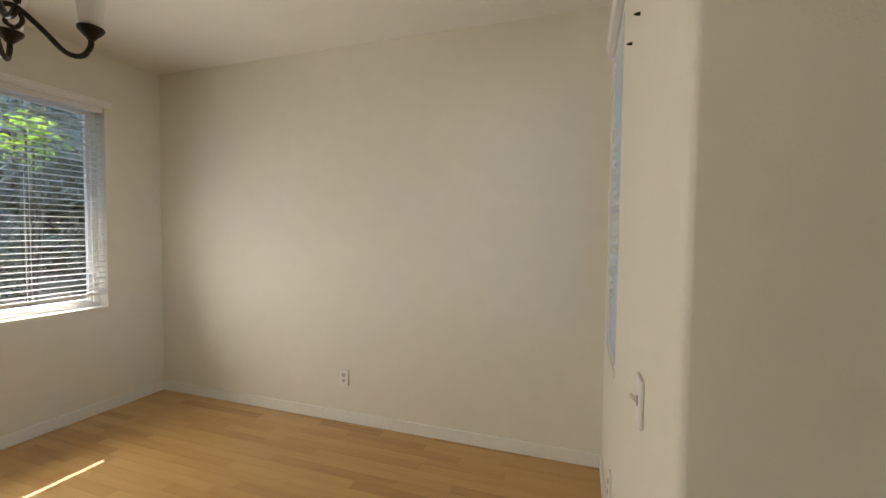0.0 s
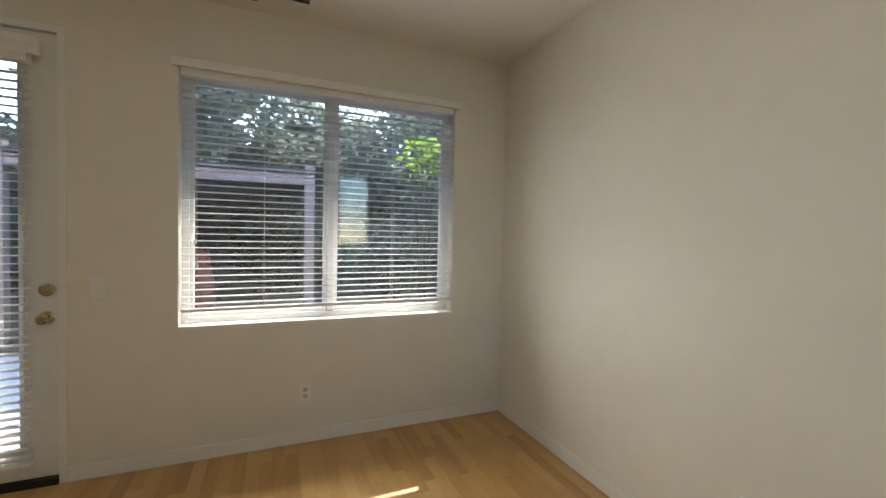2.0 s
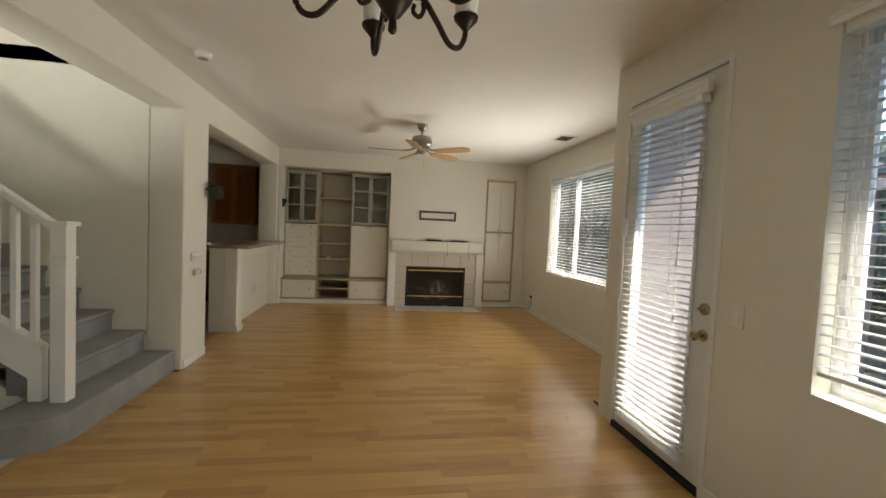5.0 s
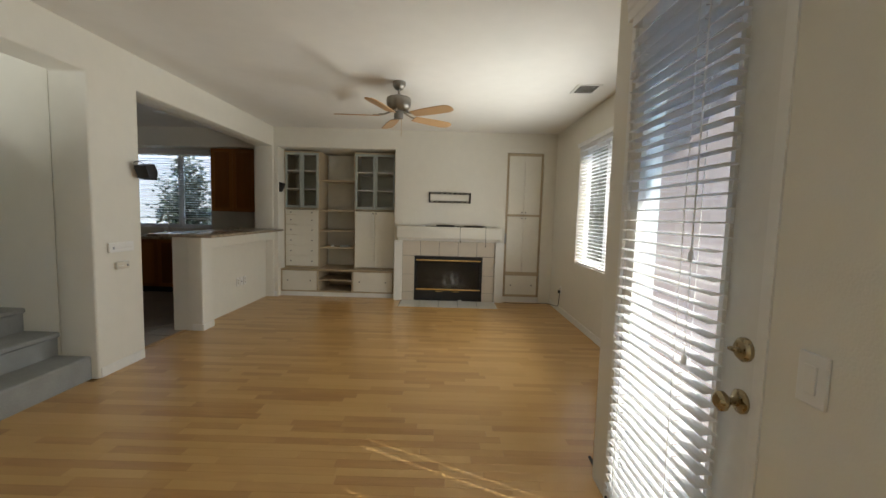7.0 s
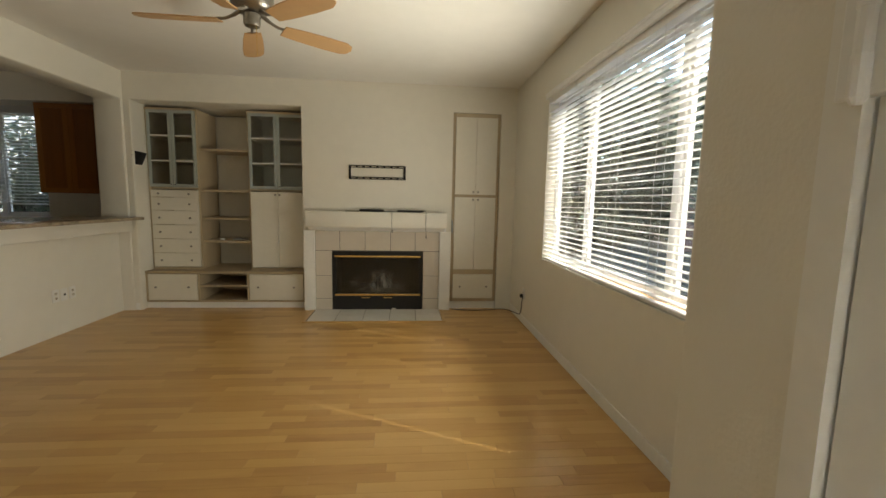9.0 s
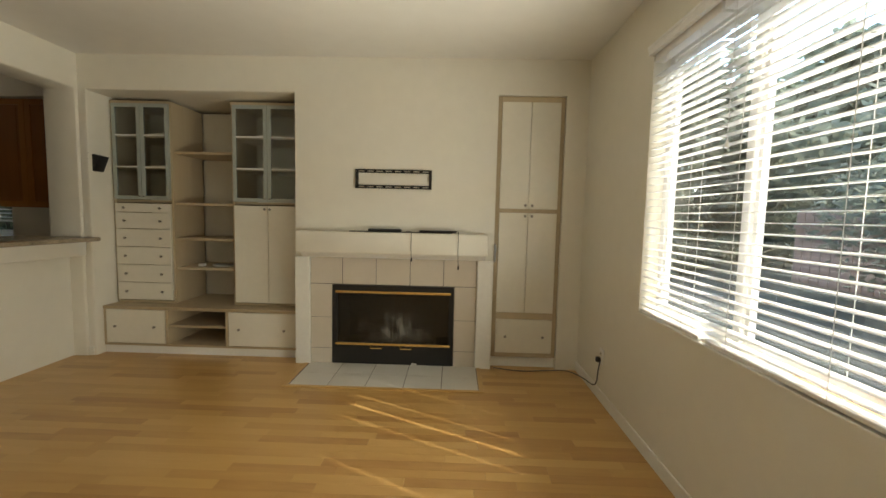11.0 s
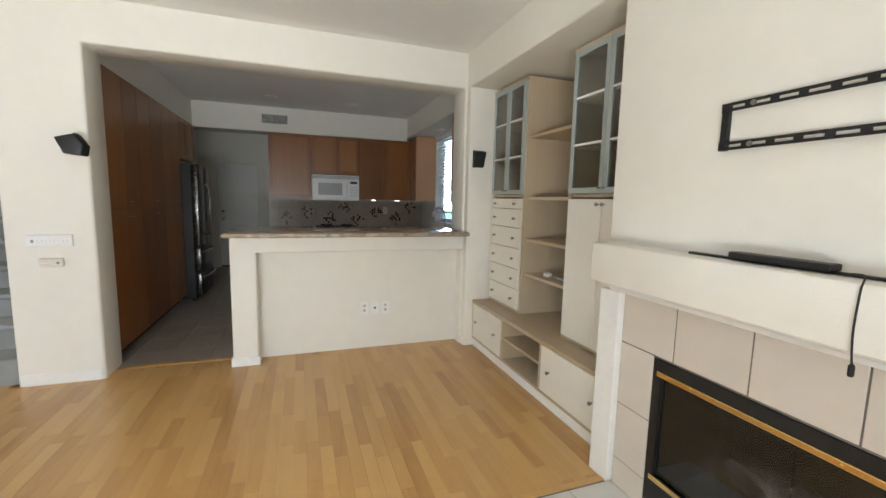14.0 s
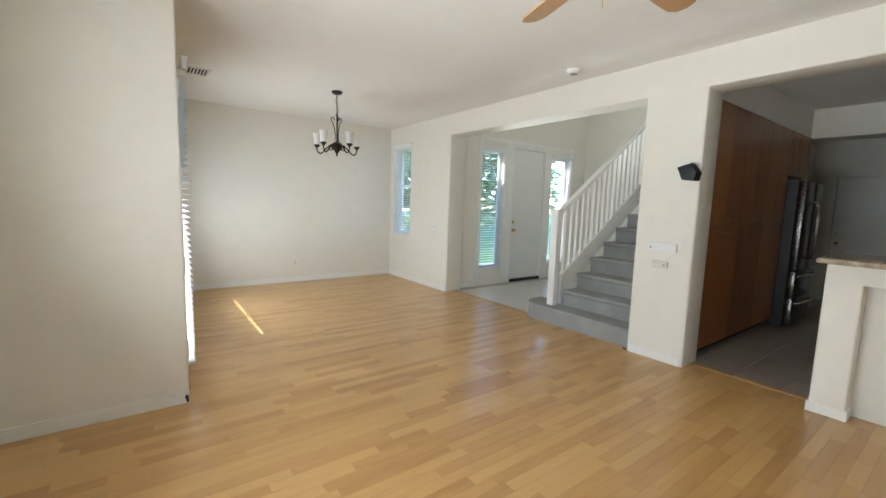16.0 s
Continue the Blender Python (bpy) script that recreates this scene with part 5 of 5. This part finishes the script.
# ---- chandelier ----
CX, CYC = -1.60, 0.745
ch = thing("chandelier", "dark bronze chandelier with five frosted glass shades", "chandelier", (CX, CYC, 1.95))
c = (CX, CYC, 0)
part("canopy", lathe([(0.015, 2.70), (0.05, 2.708), (0.064, 2.722), (0.066, 2.739)], c, 24), DARKBRONZE, ch, smooth=True)
for k in range(9):
    z = 2.46 + k * 0.027
    turn = Matrix.Translation((CX, CYC, z)) @ Matrix.Rotation(radians(90 * (k % 2)), 4, "Z")
    ln = tube([turn @ Vector((0.009 * math.cos(a), 0, 0.017 * math.sin(a))) for a in [i * math.pi / 6 for i in range(13)]], 0.0022, 6)
    part("chain_link", ln, DARKBRONZE, ch, smooth=True)
part("wire", tube(spline([(CX, CYC, 2.45), (CX + 0.018, CYC, 2.53), (CX - 0.016, CYC, 2.62), (CX, CYC, 2.71)], 5), 0.003, 6), DARKBRONZE, ch)
part("stem", lathe([(0.008, 2.10), (0.008, 2.44), (0.014, 2.445), (0.004, 2.47)], c, 12), DARKBRONZE, ch, smooth=True)
part("hub", lathe([(0.006, 1.948), (0.012, 1.955), (0.010, 1.985), (0.022, 1.995), (0.05, 2.035), (0.058, 2.065), (0.056, 2.095), (0.064, 2.105), (0.03, 2.115), (0.012, 2.13)], c, 24), DARKBRONZE, ch, smooth=True)
for k in range(3):
    a = radians(20 + 120 * k)
    d = Vector((math.cos(a), math.sin(a), 0))
    o = Vector(c)
    part("scroll", tube(spline([o + d * r + Vector((0, 0, z)) for r, z in ((0.03, 2.11), (0.022, 2.22), (0.045, 2.34), (0.075, 2.395), (0.06, 2.425), (0.035, 2.415), (0.045, 2.39))], 5), 0.0055, 7), DARKBRONZE, ch, smooth=True)
for k in range(5):
    a = radians(ARM0 + 72 * k)
    d, o = Vector((math.cos(a), math.sin(a), 0)), Vector(c)
    line = spline([o + d * r + Vector((0, 0, z)) for r, z in ((0.045, 2.075), (0.085, 2.085), (0.145, 2.035), (0.195, 1.985), (0.235, 1.985), (0.257, 2.02), (0.26, 2.055))], 6)
    arm = part("arm", tube(line, 0.0085, 8), DARKBRONZE, ch, smooth=True)
    part("curl", tube(spline([o + d * r + Vector((0, 0, z)) for r, z in ((0.085, 2.083), (0.10, 2.05), (0.085, 2.022), (0.064, 2.03), (0.068, 2.048))], 5), 0.0065, 7), DARKBRONZE, arm, smooth=True)
    e = o + d * 0.26
    part("cup", lathe([(0.010, 2.045), (0.018, 2.055), (0.036, 2.075), (0.038, 2.085), (0.020, 2.092)], e, 18), DARKBRONZE, arm, smooth=True)
    sh = bmesh.new()
    prof = [(0.026, 2.088), (0.034, 2.10), (0.036, 2.13), (0.040, 2.18), (0.050, 2.225), (0.047, 2.225), (0.037, 2.18), (0.033, 2.13), (0.031, 2.10)]
    part("shade", lathe(prof, e, 20, sh), SHADE, arm, "frosted white glass shade", True)

# ---- stairs ----
N, RISE, GO, X0 = 13, 0.19, 0.27, 0.28
SY0, SY1 = -2.249, -1.205
st = thing("staircase", "grey carpeted stairs rising beside the pier", "staircase", (X0, -1.7, 0), kind="structure")
for n in range(N):
    xx, z = X0 + GO * n, RISE * (n + 1)
    if n == 0:
        arc = [(xx + 0.27 - 0.27 * math.sin(a), -1.0 + 0.25 * math.cos(a)) for a in [math.pi / 2 * (1 - i / 8) for i in range(9)]]
        pts = [(xx, SY0), (xx, SY1 - 0.1), *arc, (xx + 0.42, -0.75), (xx + 0.42, SY0)]
        bm = prism(pts, "z", 0, z, 0.018, lambda p: p.z > z - 0.01)
    else:
        bm = prism([(xx, z - RISE), (xx, z - 0.05), (xx - 0.022, z - 0.03), (xx - 0.018, z - 0.004), (xx, z), (min(xx + GO + 0.02, HX - 0.002), z), (min(xx + GO + 0.02, HX - 0.002), z - RISE)], "y", SY0, SY1, 0.0)
    part("step", bm, CARPET, st, smooth=n > 0)
part("underside", prism([(X0 + 0.425, 0), (X0 + GO * 12 + 0.02, 0), (X0 + GO * 12 + 0.02, RISE * 12 - 0.2), (X0 + 0.425, 0.14)], "y", SY1 - 0.06, SY1 - 0.001), WALL, st, "white closed side")
rail = thing("stair_railing", "white painted stair railing with square balusters", "railing", (X0 + 0.2, SY1, RISE))


def slope(xx):
    return RISE + (xx - X0) * RISE / GO


yr = SY1 + 0.05
nx = 0.45
part("newel_post", boxes((nx - 0.045, nx + 0.045, yr - 0.045 + 0.03, yr + 0.045 + 0.03, RISE, 1.345), (nx - 0.055, nx + 0.055, yr - 0.055 + 0.03, yr + 0.055 + 0.03, 1.13, 1.145), (nx - 0.062, nx + 0.062, yr - 0.062 + 0.03, yr + 0.062 + 0.03, 1.345, 1.375)), TRIM, rail, "square white newel post with flat cap")
xe = 3.6
part("stringer", prism([(0.56, RISE + 0.001), (0.64, RISE + 0.001), (0.64, slope(0.64) - 0.10), (xe, slope(xe) - 0.10), (xe, slope(xe) + 0.14), (0.56, slope(0.56) + 0.14)], "y", yr - 0.004, yr + 0.05), TRIM, rail, "white sloping stringer board")
part("shoe_rail", prism([(0.56, slope(0.56) + 0.14), (xe, slope(xe) + 0.14), (xe, slope(xe) + 0.17), (0.56, slope(0.56) + 0.17)], "y", yr - 0.01, yr + 0.06), TRIM, rail)
part("handrail", prism([(nx + 0.04, slope(nx) + 0.99), (xe, slope(xe) + 0.98), (xe, slope(xe) + 1.04), (nx + 0.04, slope(nx) + 1.05)], "y", yr - 0.012, yr + 0.058, 0.008), TRIM, rail, smooth=True)
xx = 0.60
while xx < xe - 0.05:
    part("baluster", prism([(xx, slope(xx) + 0.16), (xx + 0.034, slope(xx + 0.034) + 0.16), (xx + 0.034, slope(xx + 0.034) + 0.995), (xx, slope(xx) + 0.995)], "y", yr + 0.006, yr + 0.040), TRIM, rail)
    xx += 0.112


# ---- kitchen ----
def panel_door(parent, axis, face, a0, a1, z0, z1, out, mat, flat=False):
    """A framed door on the plane face; out is the side that it faces."""
    t = 0.02 * out

    def put(b, p0, p1, q0, q1, d0, d1):
        d0, d1 = sorted((d0, d1))
        if axis == "x":
            bx(b, d0, d1, p0, p1, q0, q1)
        else:
            bx(b, p0, p1, d0, d1, q0, q1)

    f = 0.055
    b = bmesh.new()
    if flat:
        put(b, a0, a1, z0, z1, face + 0.001 * out, face + t)
        return part("door", b, mat, parent, "flat slab door")
    for r in ((a0, a0 + f, z0, z1), (a1 - f, a1, z0, z1), (a0 + f, a1 - f, z0, z0 + f), (a0 + f, a1 - f, z1 - f, z1)):
        put(b, *r, face + 0.001 * out, face + t)
    d = part("door", b, mat, parent, "raised panel door")
    b = bmesh.new()
    put(b, a0 + f, a1 - f, z0 + f, z1 - f, face + 0.001 * out, face + 0.010 * out)
    if a1 - a0 > 0.2:
        put(b, a0 + f + 0.03, a1 - f - 0.03, z0 + f + 0.03, z1 - f - 0.03, face + 0.0101 * out, face + 0.016 * out)
    part("panel", b, mat, d)
    return d


def cab(name, label, x0, x1, y0, y1, z0, z1, axis, doors, rows=None, mat=None, group="cherry kitchen cabinets", flat=False):
    """A kitchen cabinet unit; doors on its front (axis x: faces -x; +y or -y by name)."""
    mat = mat or CHERRY
    t = thing(name, label, "cabinet", ((x0 + x1) / 2, (y0 + y1) / 2, z0), group=group)
    part("body", box(x0, x1, y0, y1, z0, z1), mat, t)
    rows = rows or [(z0, z1)]
    for q0, q1 in rows:
        for i in range(doors):
            if axis == "-x":
                w = (y1 - y0) / doors
                panel_door(t, "x", x0, y0 + i * w + 0.003, y0 + (i + 1) * w - 0.003, q0 + 0.003, q1 - 0.003, -1, mat)
            elif axis == "-y":
                w = (x1 - x0) / doors
                panel_door(t, "y", y0, x0 + i * w + 0.003, x0 + (i + 1) * w - 0.003, q0 + 0.003, q1 - 0.003, -1, mat, flat)
            else:
                w = (x1 - x0) / doors
                panel_door(t, "y", y1, x0 + i * w + 0.003, x0 + (i + 1) * w - 0.003, q0 + 0.003, q1 - 0.003, 1, mat)
    return t


PY = -2.735
for i in range(3):
    u = cab("pantry_cabinet", "tall cherry pantry cabinet with flat doors", 0.54 + i * 0.70, 0.54 + (i + 1) * 0.70 - 0.002, PY, -2.371, 0.10, 2.385, "-y", 2, [(0.10, 1.265), (1.27, 2.385)], flat=True)
    for z in (1.20, 1.33):
        part("handle", tube(spline([(0.89 + i * 0.70 - 0.05, PY - 0.021, z), (0.89 + i * 0.70 - 0.045, PY - 0.045, z), (0.89 + i * 0.70 + 0.045, PY - 0.045, z), (0.89 + i * 0.70 + 0.05, PY - 0.021, z)], 3), 0.005, 8), NICKEL, u, "brushed nickel bar handle", True)
    part("toe_kick", box(0.54 + i * 0.70, 0.54 + (i + 1) * 0.70 - 0.002, PY + 0.07, -2.40, 0, 0.10), BLACKRUBBER, u, "dark toe kick")
cab("bridge_cabinet", "cherry cabinet above the refrigerator", 2.64, 3.42, PY, -2.371, 1.86, 2.385, "-y", 2)
fg = thing("refrigerator", "stainless steel refrigerator with french doors", "refrigerator", (3.04, -2.70, 0))
part("body", box(2.67, 3.41, -2.86, -2.372, 0.03, 1.80, 0.004), BLACKP, fg)
for p0, p1 in ((2.672, 3.038), (3.042, 3.408)):
    d = part("door", box(p0, p1, -2.935, -2.865, 0.72, 1.795, 0.012), STEEL, fg, smooth=True)
    hxx = p1 - 0.03 if p0 < 2.8 else p0 + 0.03
    part("handle", tube(spline([(hxx, -2.935, 0.85), (hxx, -2.985, 0.90), (hxx, -2.995, 1.2), (hxx, -2.985, 1.5), (hxx, -2.935, 1.55)], 4), 0.011, 8), CHROME, d, "curved bright handle", True)
for z0, z1 in ((0.06, 0.375), (0.385, 0.71)):
    d = part("drawer", box(2.672, 3.408, -2.935, -2.865, z0, z1, 0.012), STEEL, fg, smooth=True)
    part("handle", tube(spline([(2.74, -2.935, z1 - 0.06), (2.78, -2.985, z1 - 0.05), (3.04, -2.995, z1 - 0.05), (3.30, -2.985, z1 - 0.05), (3.34, -2.935, z1 - 0.06)], 4), 0.011, 8), CHROME, d, "curved bright handle", True)
part("feet", boxes((2.70, 2.76, -2.84, -2.80, 0, 0.03), (3.32, 3.38, -2.84, -2.80, 0, 0.03), (2.70, 2.76, -2.45, -2.41, 0, 0.03), (3.32, 3.38, -2.45, -2.41, 0, 0.03)), BLACKRUBBER, fg)

UX = 3.46
cab("wall_cabinet", "cherry wall cabinet with one raised panel door", UX, KX, -4.356, -3.735, 1.385, 2.374, "-x", 1)
cab("wall_cabinet", "short cherry wall cabinet above the microwave", UX, KX, -5.112, -4.358, 1.775, 2.374, "-x", 2)
cab("wall_cabinet", "cherry wall cabinet with two raised panel doors", UX, KX, -5.955, -5.114, 1.385, 2.374, "-x", 2)
c1 = cab("wall_cabinet", "cherry corner wall cabinet beside the window", 3.09, UX - 0.022, KK, -5.97, 1.385, 2.42, "+y", 1)
part("side_panel", box(3.085, 3.09, KK, -5.97, 1.385, 2.42), CHERRYB, c1, "pale birch side panel")
cab("wall_cabinet", "dark cherry wall cabinet by the breakfast bar", 0.67, 1.40, KK, -5.97, 1.37, 2.42, "+y", 2)
for y in (-5.35, -5.75):
    solid("under_cabinet_lamp", lathe([(0.035, 1.372), (0.035, 1.384)], (3.50, y, 0), 16), GLOW, "small round lit lamp under the wall cabinet", "lamp", group="under cabinet lamps")
mw = thing("microwave", "white microwave oven built under a wall cabinet", "microwave", (3.6, -4.735, 1.365))
part("body", box(3.475, KX, -5.108, -4.362, 1.366, 1.772, 0.006), WHITEP, mw)
d = part("door", box(3.45, 3.475, -4.92, -4.366, 1.385, 1.70, 0.006), WHITEP, mw)
part("window", box(3.446, 3.45, -4.83, -4.46, 1.45, 1.64, 0.003), surface("microwave_window", (0.42, 0.42, 0.41), 0.25, var=0.05), d, "grey dotted window")
part("handle", tube([(3.45, -4.90, 1.42), (3.425, -4.90, 1.43), (3.425, -4.90, 1.66), (3.45, -4.90, 1.67)], 0.008, 8), WHITEP, d, "white handle", True)
cp = part("control_panel", box(3.452, 3.475, -5.104, -4.924, 1.385, 1.70, 0.004), WHITEP, mw)
part("display", box(3.450, 3.452, -5.07, -4.96, 1.635, 1.672), BLACKP, cp, "dark display")
for i in range(4):
    for j in range(3):
        part("key", box(3.450, 3.452, -5.075 + j * 0.042, -5.043 + j * 0.042, 1.43 + i * 0.045, 1.458 + i * 0.045), ALMOND, cp)
part("vent_grille", boxes(*[(3.462, 3.475, -5.10, -4.37, 1.712 + i * 0.018, 1.720 + i * 0.018) for i in range(3)]), GREYP, mw, "grey vent louvres")
vent_k = thing("wall_vent", "dark louvred air return in the soffit", "air vent", (3.42, -3.84, 2.50))
part("frame", boxes((3.418, 3.43, -4.02, -3.66, 2.50, 2.515), (3.418, 3.43, -4.02, -3.66, 2.61, 2.625), (3.418, 3.43, -4.02, -4.005, 2.515, 2.61), (3.418, 3.43, -3.675, -3.66, 2.515, 2.61), (3.418, 3.43, -3.848, -3.832, 2.515, 2.61)), GREYP, vent_k)
for i in range(7):
    part("slat", box(3.421, 3.429, -4.005, -3.675, 2.519 + i * 0.0135, 2.525 + i * 0.0135), BLACKP, vent_k)
for i, (q0, q1) in enumerate([(-4.38, -3.72), (-5.14, -4.384), (-5.66, -5.144)]):
    u = cab("base_cabinet", "cherry base cabinet below the back counter", 3.20, KX, q0, q1, 0.10, 0.885, "-x", 2)
    part("toe_kick", box(3.27, KX, q0, q1, 0, 0.10), BLACKRUBBER, u, "dark toe kick")
for i, (q0, q1) in enumerate([(0.55, 1.35), (1.354, 2.15), (2.154, 3.19)]):
    u = cab("base_cabinet", "cherry base cabinet below the sink counter", q0, q1, KK, -5.70, 0.10, 0.885, "+y", 2)
    part("toe_kick", box(q0, q1, KK, -5.77, 0, 0.10), BLACKRUBBER, u, "dark toe kick")
solid("kitchen_counter", box(3.17, KX, -6.298, -3.71, 0.886, 0.922, 0.006), GRANITE, "brown granite counter along the kitchen back wall", "countertop")
solid("kitchen_counter", box(0.55, 3.168, -6.298, -5.67, 0.886, 0.922, 0.006), GRANITE, "brown granite counter below the kitchen window", "countertop")
ck = thing("cooktop", "black gas cooktop on the granite counter", "cooktop", (3.48, -4.75, 0.922))
part("tray", box(3.23, 3.74, -5.10, -4.38, 0.9225, 0.936, 0.004), WHITEP, ck, "white enamel tray")
part("plate", box(3.26, 3.71, -5.06, -4.42, 0.9365, 0.945, 0.002), BLACK, ck)
for i in range(4):
    bxp, byp = (3.36, 3.60)[i % 2], (-4.90, -4.58)[i // 2]
    part("burner", lathe([(0.055, 0.945), (0.05, 0.958), (0.02, 0.964)], (bxp, byp, 0), 16), BLACK, ck, smooth=True)
    part("grate", boxes((bxp - 0.09, bxp + 0.09, byp - 0.006, byp + 0.006, 0.958, 0.972), (bxp - 0.006, bxp + 0.006, byp - 0.09, byp + 0.09, 0.958, 0.972)), BLACK, ck)
fc = thing("kitchen_tap", "chrome gooseneck tap behind the sink", "tap", (2.30, -6.20, 0.922))
part("base", lathe([(0.03, 0.9225), (0.028, 0.94), (0.015, 0.95)], (2.30, -6.20, 0), 16), CHROME, fc, smooth=True)
part("spout", tube(spline([(2.30, -6.20, 0.94), (2.30, -6.20, 1.18), (2.30, -6.16, 1.28), (2.30, -6.07, 1.29), (2.30, -6.02, 1.22), (2.30, -6.015, 1.16)], 6), 0.011, 10), CHROME, fc, smooth=True)
part("lever", tube([(2.33, -6.20, 0.96), (2.38, -6.19, 1.02)], 0.007, 8), CHROME, fc, smooth=True)
for x, y in ((2.755, -3.84), (2.755, -4.90), (1.5, -3.84), (1.5, -4.90)):
    dl = thing("downlight", "round white recessed ceiling light, off", "ceiling light", (x, y, CEIL - 0.01), group="kitchen downlights")
    part("trim_ring", lathe([(0.055, CEIL - 0.001), (0.085, CEIL - 0.001), (0.085, CEIL - 0.008), (0.06, CEIL - 0.010)], (x, y, 0), 24), WHITEP, dl, smooth=True)
    part("lens", lathe([(0.055, CEIL - 0.001), (0.05, CEIL - 0.006)], (x, y, 0), 20), SHADE, dl, smooth=True)
dl = thing("downlight", "round recessed light in the soffit above the sink", "ceiling light", (2.4, -6.1, 2.42), group="kitchen downlights")
part("trim_ring", lathe([(0.055, 2.429), (0.085, 2.429), (0.085, 2.422), (0.06, 2.420)], (2.4, -6.1, 0), 24), WHITEP, dl, smooth=True)
part("lens", lathe([(0.055, 2.429), (0.05, 2.424)], (2.4, -6.1, 0), 20), SHADE, dl, smooth=True)
# splashback tiles with diamond mosaics
sp = thing("splashback", "beige tiled splashback with small mosaic diamonds", "splashback", (KX, -5.1, 0.922), kind="structure")
part("bed", box(KX - 0.008, KX - 0.001, -6.29, -3.71, 0.923, 1.384), GROUTL, sp)
me = to_mesh("tile", box(-0.006, 0.006, -0.0745, 0.0745, -0.0745, 0.0745, 0.0015, 1), SPLASH)
for j in range(3):
    for i in range(16):
        piece("tile", me, sp, (KX - 0.014, -3.785 - i * 0.153, 1.000 + j * 0.153))
MOS = [surface("mosaic_dark", (0.03, 0.022, 0.018), 0.25, var=0.2), surface("mosaic_brown", (0.18, 0.10, 0.06), 0.25, var=0.2), surface("mosaic_cream", (0.60, 0.52, 0.40), 0.3, var=0.1)]
rng = random.Random(3)
for y, z in ((-3.967, 1.064), (-4.283, 1.171), (-4.665, 1.061), (-4.911, 1.247), (-5.118, 1.052), (-5.447, 1.17), (-5.796, 1.068), (-6.042, 1.266)):
    for c0 in range(3):
        b = bmesh.new()
        for i in range(-3, 4):
            for j in range(-3, 4):
                if abs(i) + abs(j) < 4 and (i * 2 + j * 5 + int(rng.random() * 3)) % 3 == c0:
                    bx(b, KX - 0.024, KX - 0.0205, y + i * 0.034 - 0.0145, y + i * 0.034 + 0.0145, z + j * 0.034 - 0.0145, z + j * 0.034 + 0.0145)
        part("mosaic", b, MOS[c0], sp, "small mosaic squares")

# ---- hall and kitchen floor tiles ----
me = to_mesh("tile", box(-0.162, 0.162, -0.162, 0.162, -0.008, 0.0, 0.002, 1), FLOORTILE)
for i in range(10):
    for j in range(9):
        x, y = TX + 0.176 + i * 0.329, -2.06 + j * 0.329
        if x < HX and y + 0.16 < HY:
            piece("tile", me, hall_floor, (x, y, 0.0))
me = to_mesh("tile", box(-0.162, 0.162, -0.162, 0.162, -0.008, 0.0, 0.002, 1), KTILE)
for i in range(15):
    for j in range(12):
        x, y = TX + 0.176 + i * 0.329, -2.60 - j * 0.329
        if y > -6.0 and not (x > 3.3 and y < -3.9):
            piece("tile", me, kitchen_floor, (x, y, 0.0))
structure("trim_threshold", boxes((TX - 0.03, TX + 0.015, -2.235, 0.77, 0.0, 0.007), (TX - 0.03, TX + 0.015, -3.63, -2.775, 0.0, 0.007)), PLANK, "maple threshold strip between wood and tile", "threshold")

# ---- maple strip floor: strips run across the room ----
rng = random.Random(11)
STRIP, LEN = 0.0715, 0.56
near, rest = [], bmesh.new()
shapes = {}
y = -5.83
while y < DY:
    yy0, yy1 = y + 0.0004, min(y + STRIP - 0.0004, DY)
    xl = (LX if y < BY else WX) + 0.001
    xr = TX - 0.032 if (-2.245 < y < 0.77 or -3.635 < y < -2.77) else EX + (0.135 if y < -3.635 else 0.0)
    x = xl - rng.uniform(0.0, LEN)
    while x < xr:
        ln = rng.choice((0.34, 0.42, 0.50, 0.58, 0.66, 0.80))
        a, b = max(x, xl), min(x + ln, xr)
        x += ln
        if b - a < 0.02:
            continue
        mid = ((a + b) / 2, (yy0 + yy1) / 2)
        if yy1 < -5.08 and b > -3.44 and a < -1.84:
            if a < -3.44 and b > -1.84:
                bx(rest, -1.838, b - 0.0004, yy0, yy1, -0.013, 0.0)
            if a < -3.44:
                b = -3.442
            elif b > -1.84:
                a = -1.838
            else:
                continue
        if -4.8 < mid[1] < -2.6 and -3.6 < mid[0] < -0.2 and len(near) < 296 and abs((b - a) - ln) < 1e-4:
            near.append((ln, (a + b) / 2, (yy0 + yy1) / 2))
        else:
            bx(rest, a + 0.0004, b - 0.0004, yy0, yy1, -0.013, 0.0)
    y += STRIP
part("planks", rest, PLANKS, floor)
for o in floor.children:
    tagged(o, kind="stuff")
for ln, x, y in near:
    if ln not in shapes:
        shapes[ln] = to_mesh("plank", box(-ln / 2 + 0.0004, ln / 2 - 0.0004, -STRIP / 2 + 0.0004, STRIP / 2 - 0.0004, -0.013, 0.0), PLANK)
    piece("plank", shapes[ln], floor, (x, y, 0))
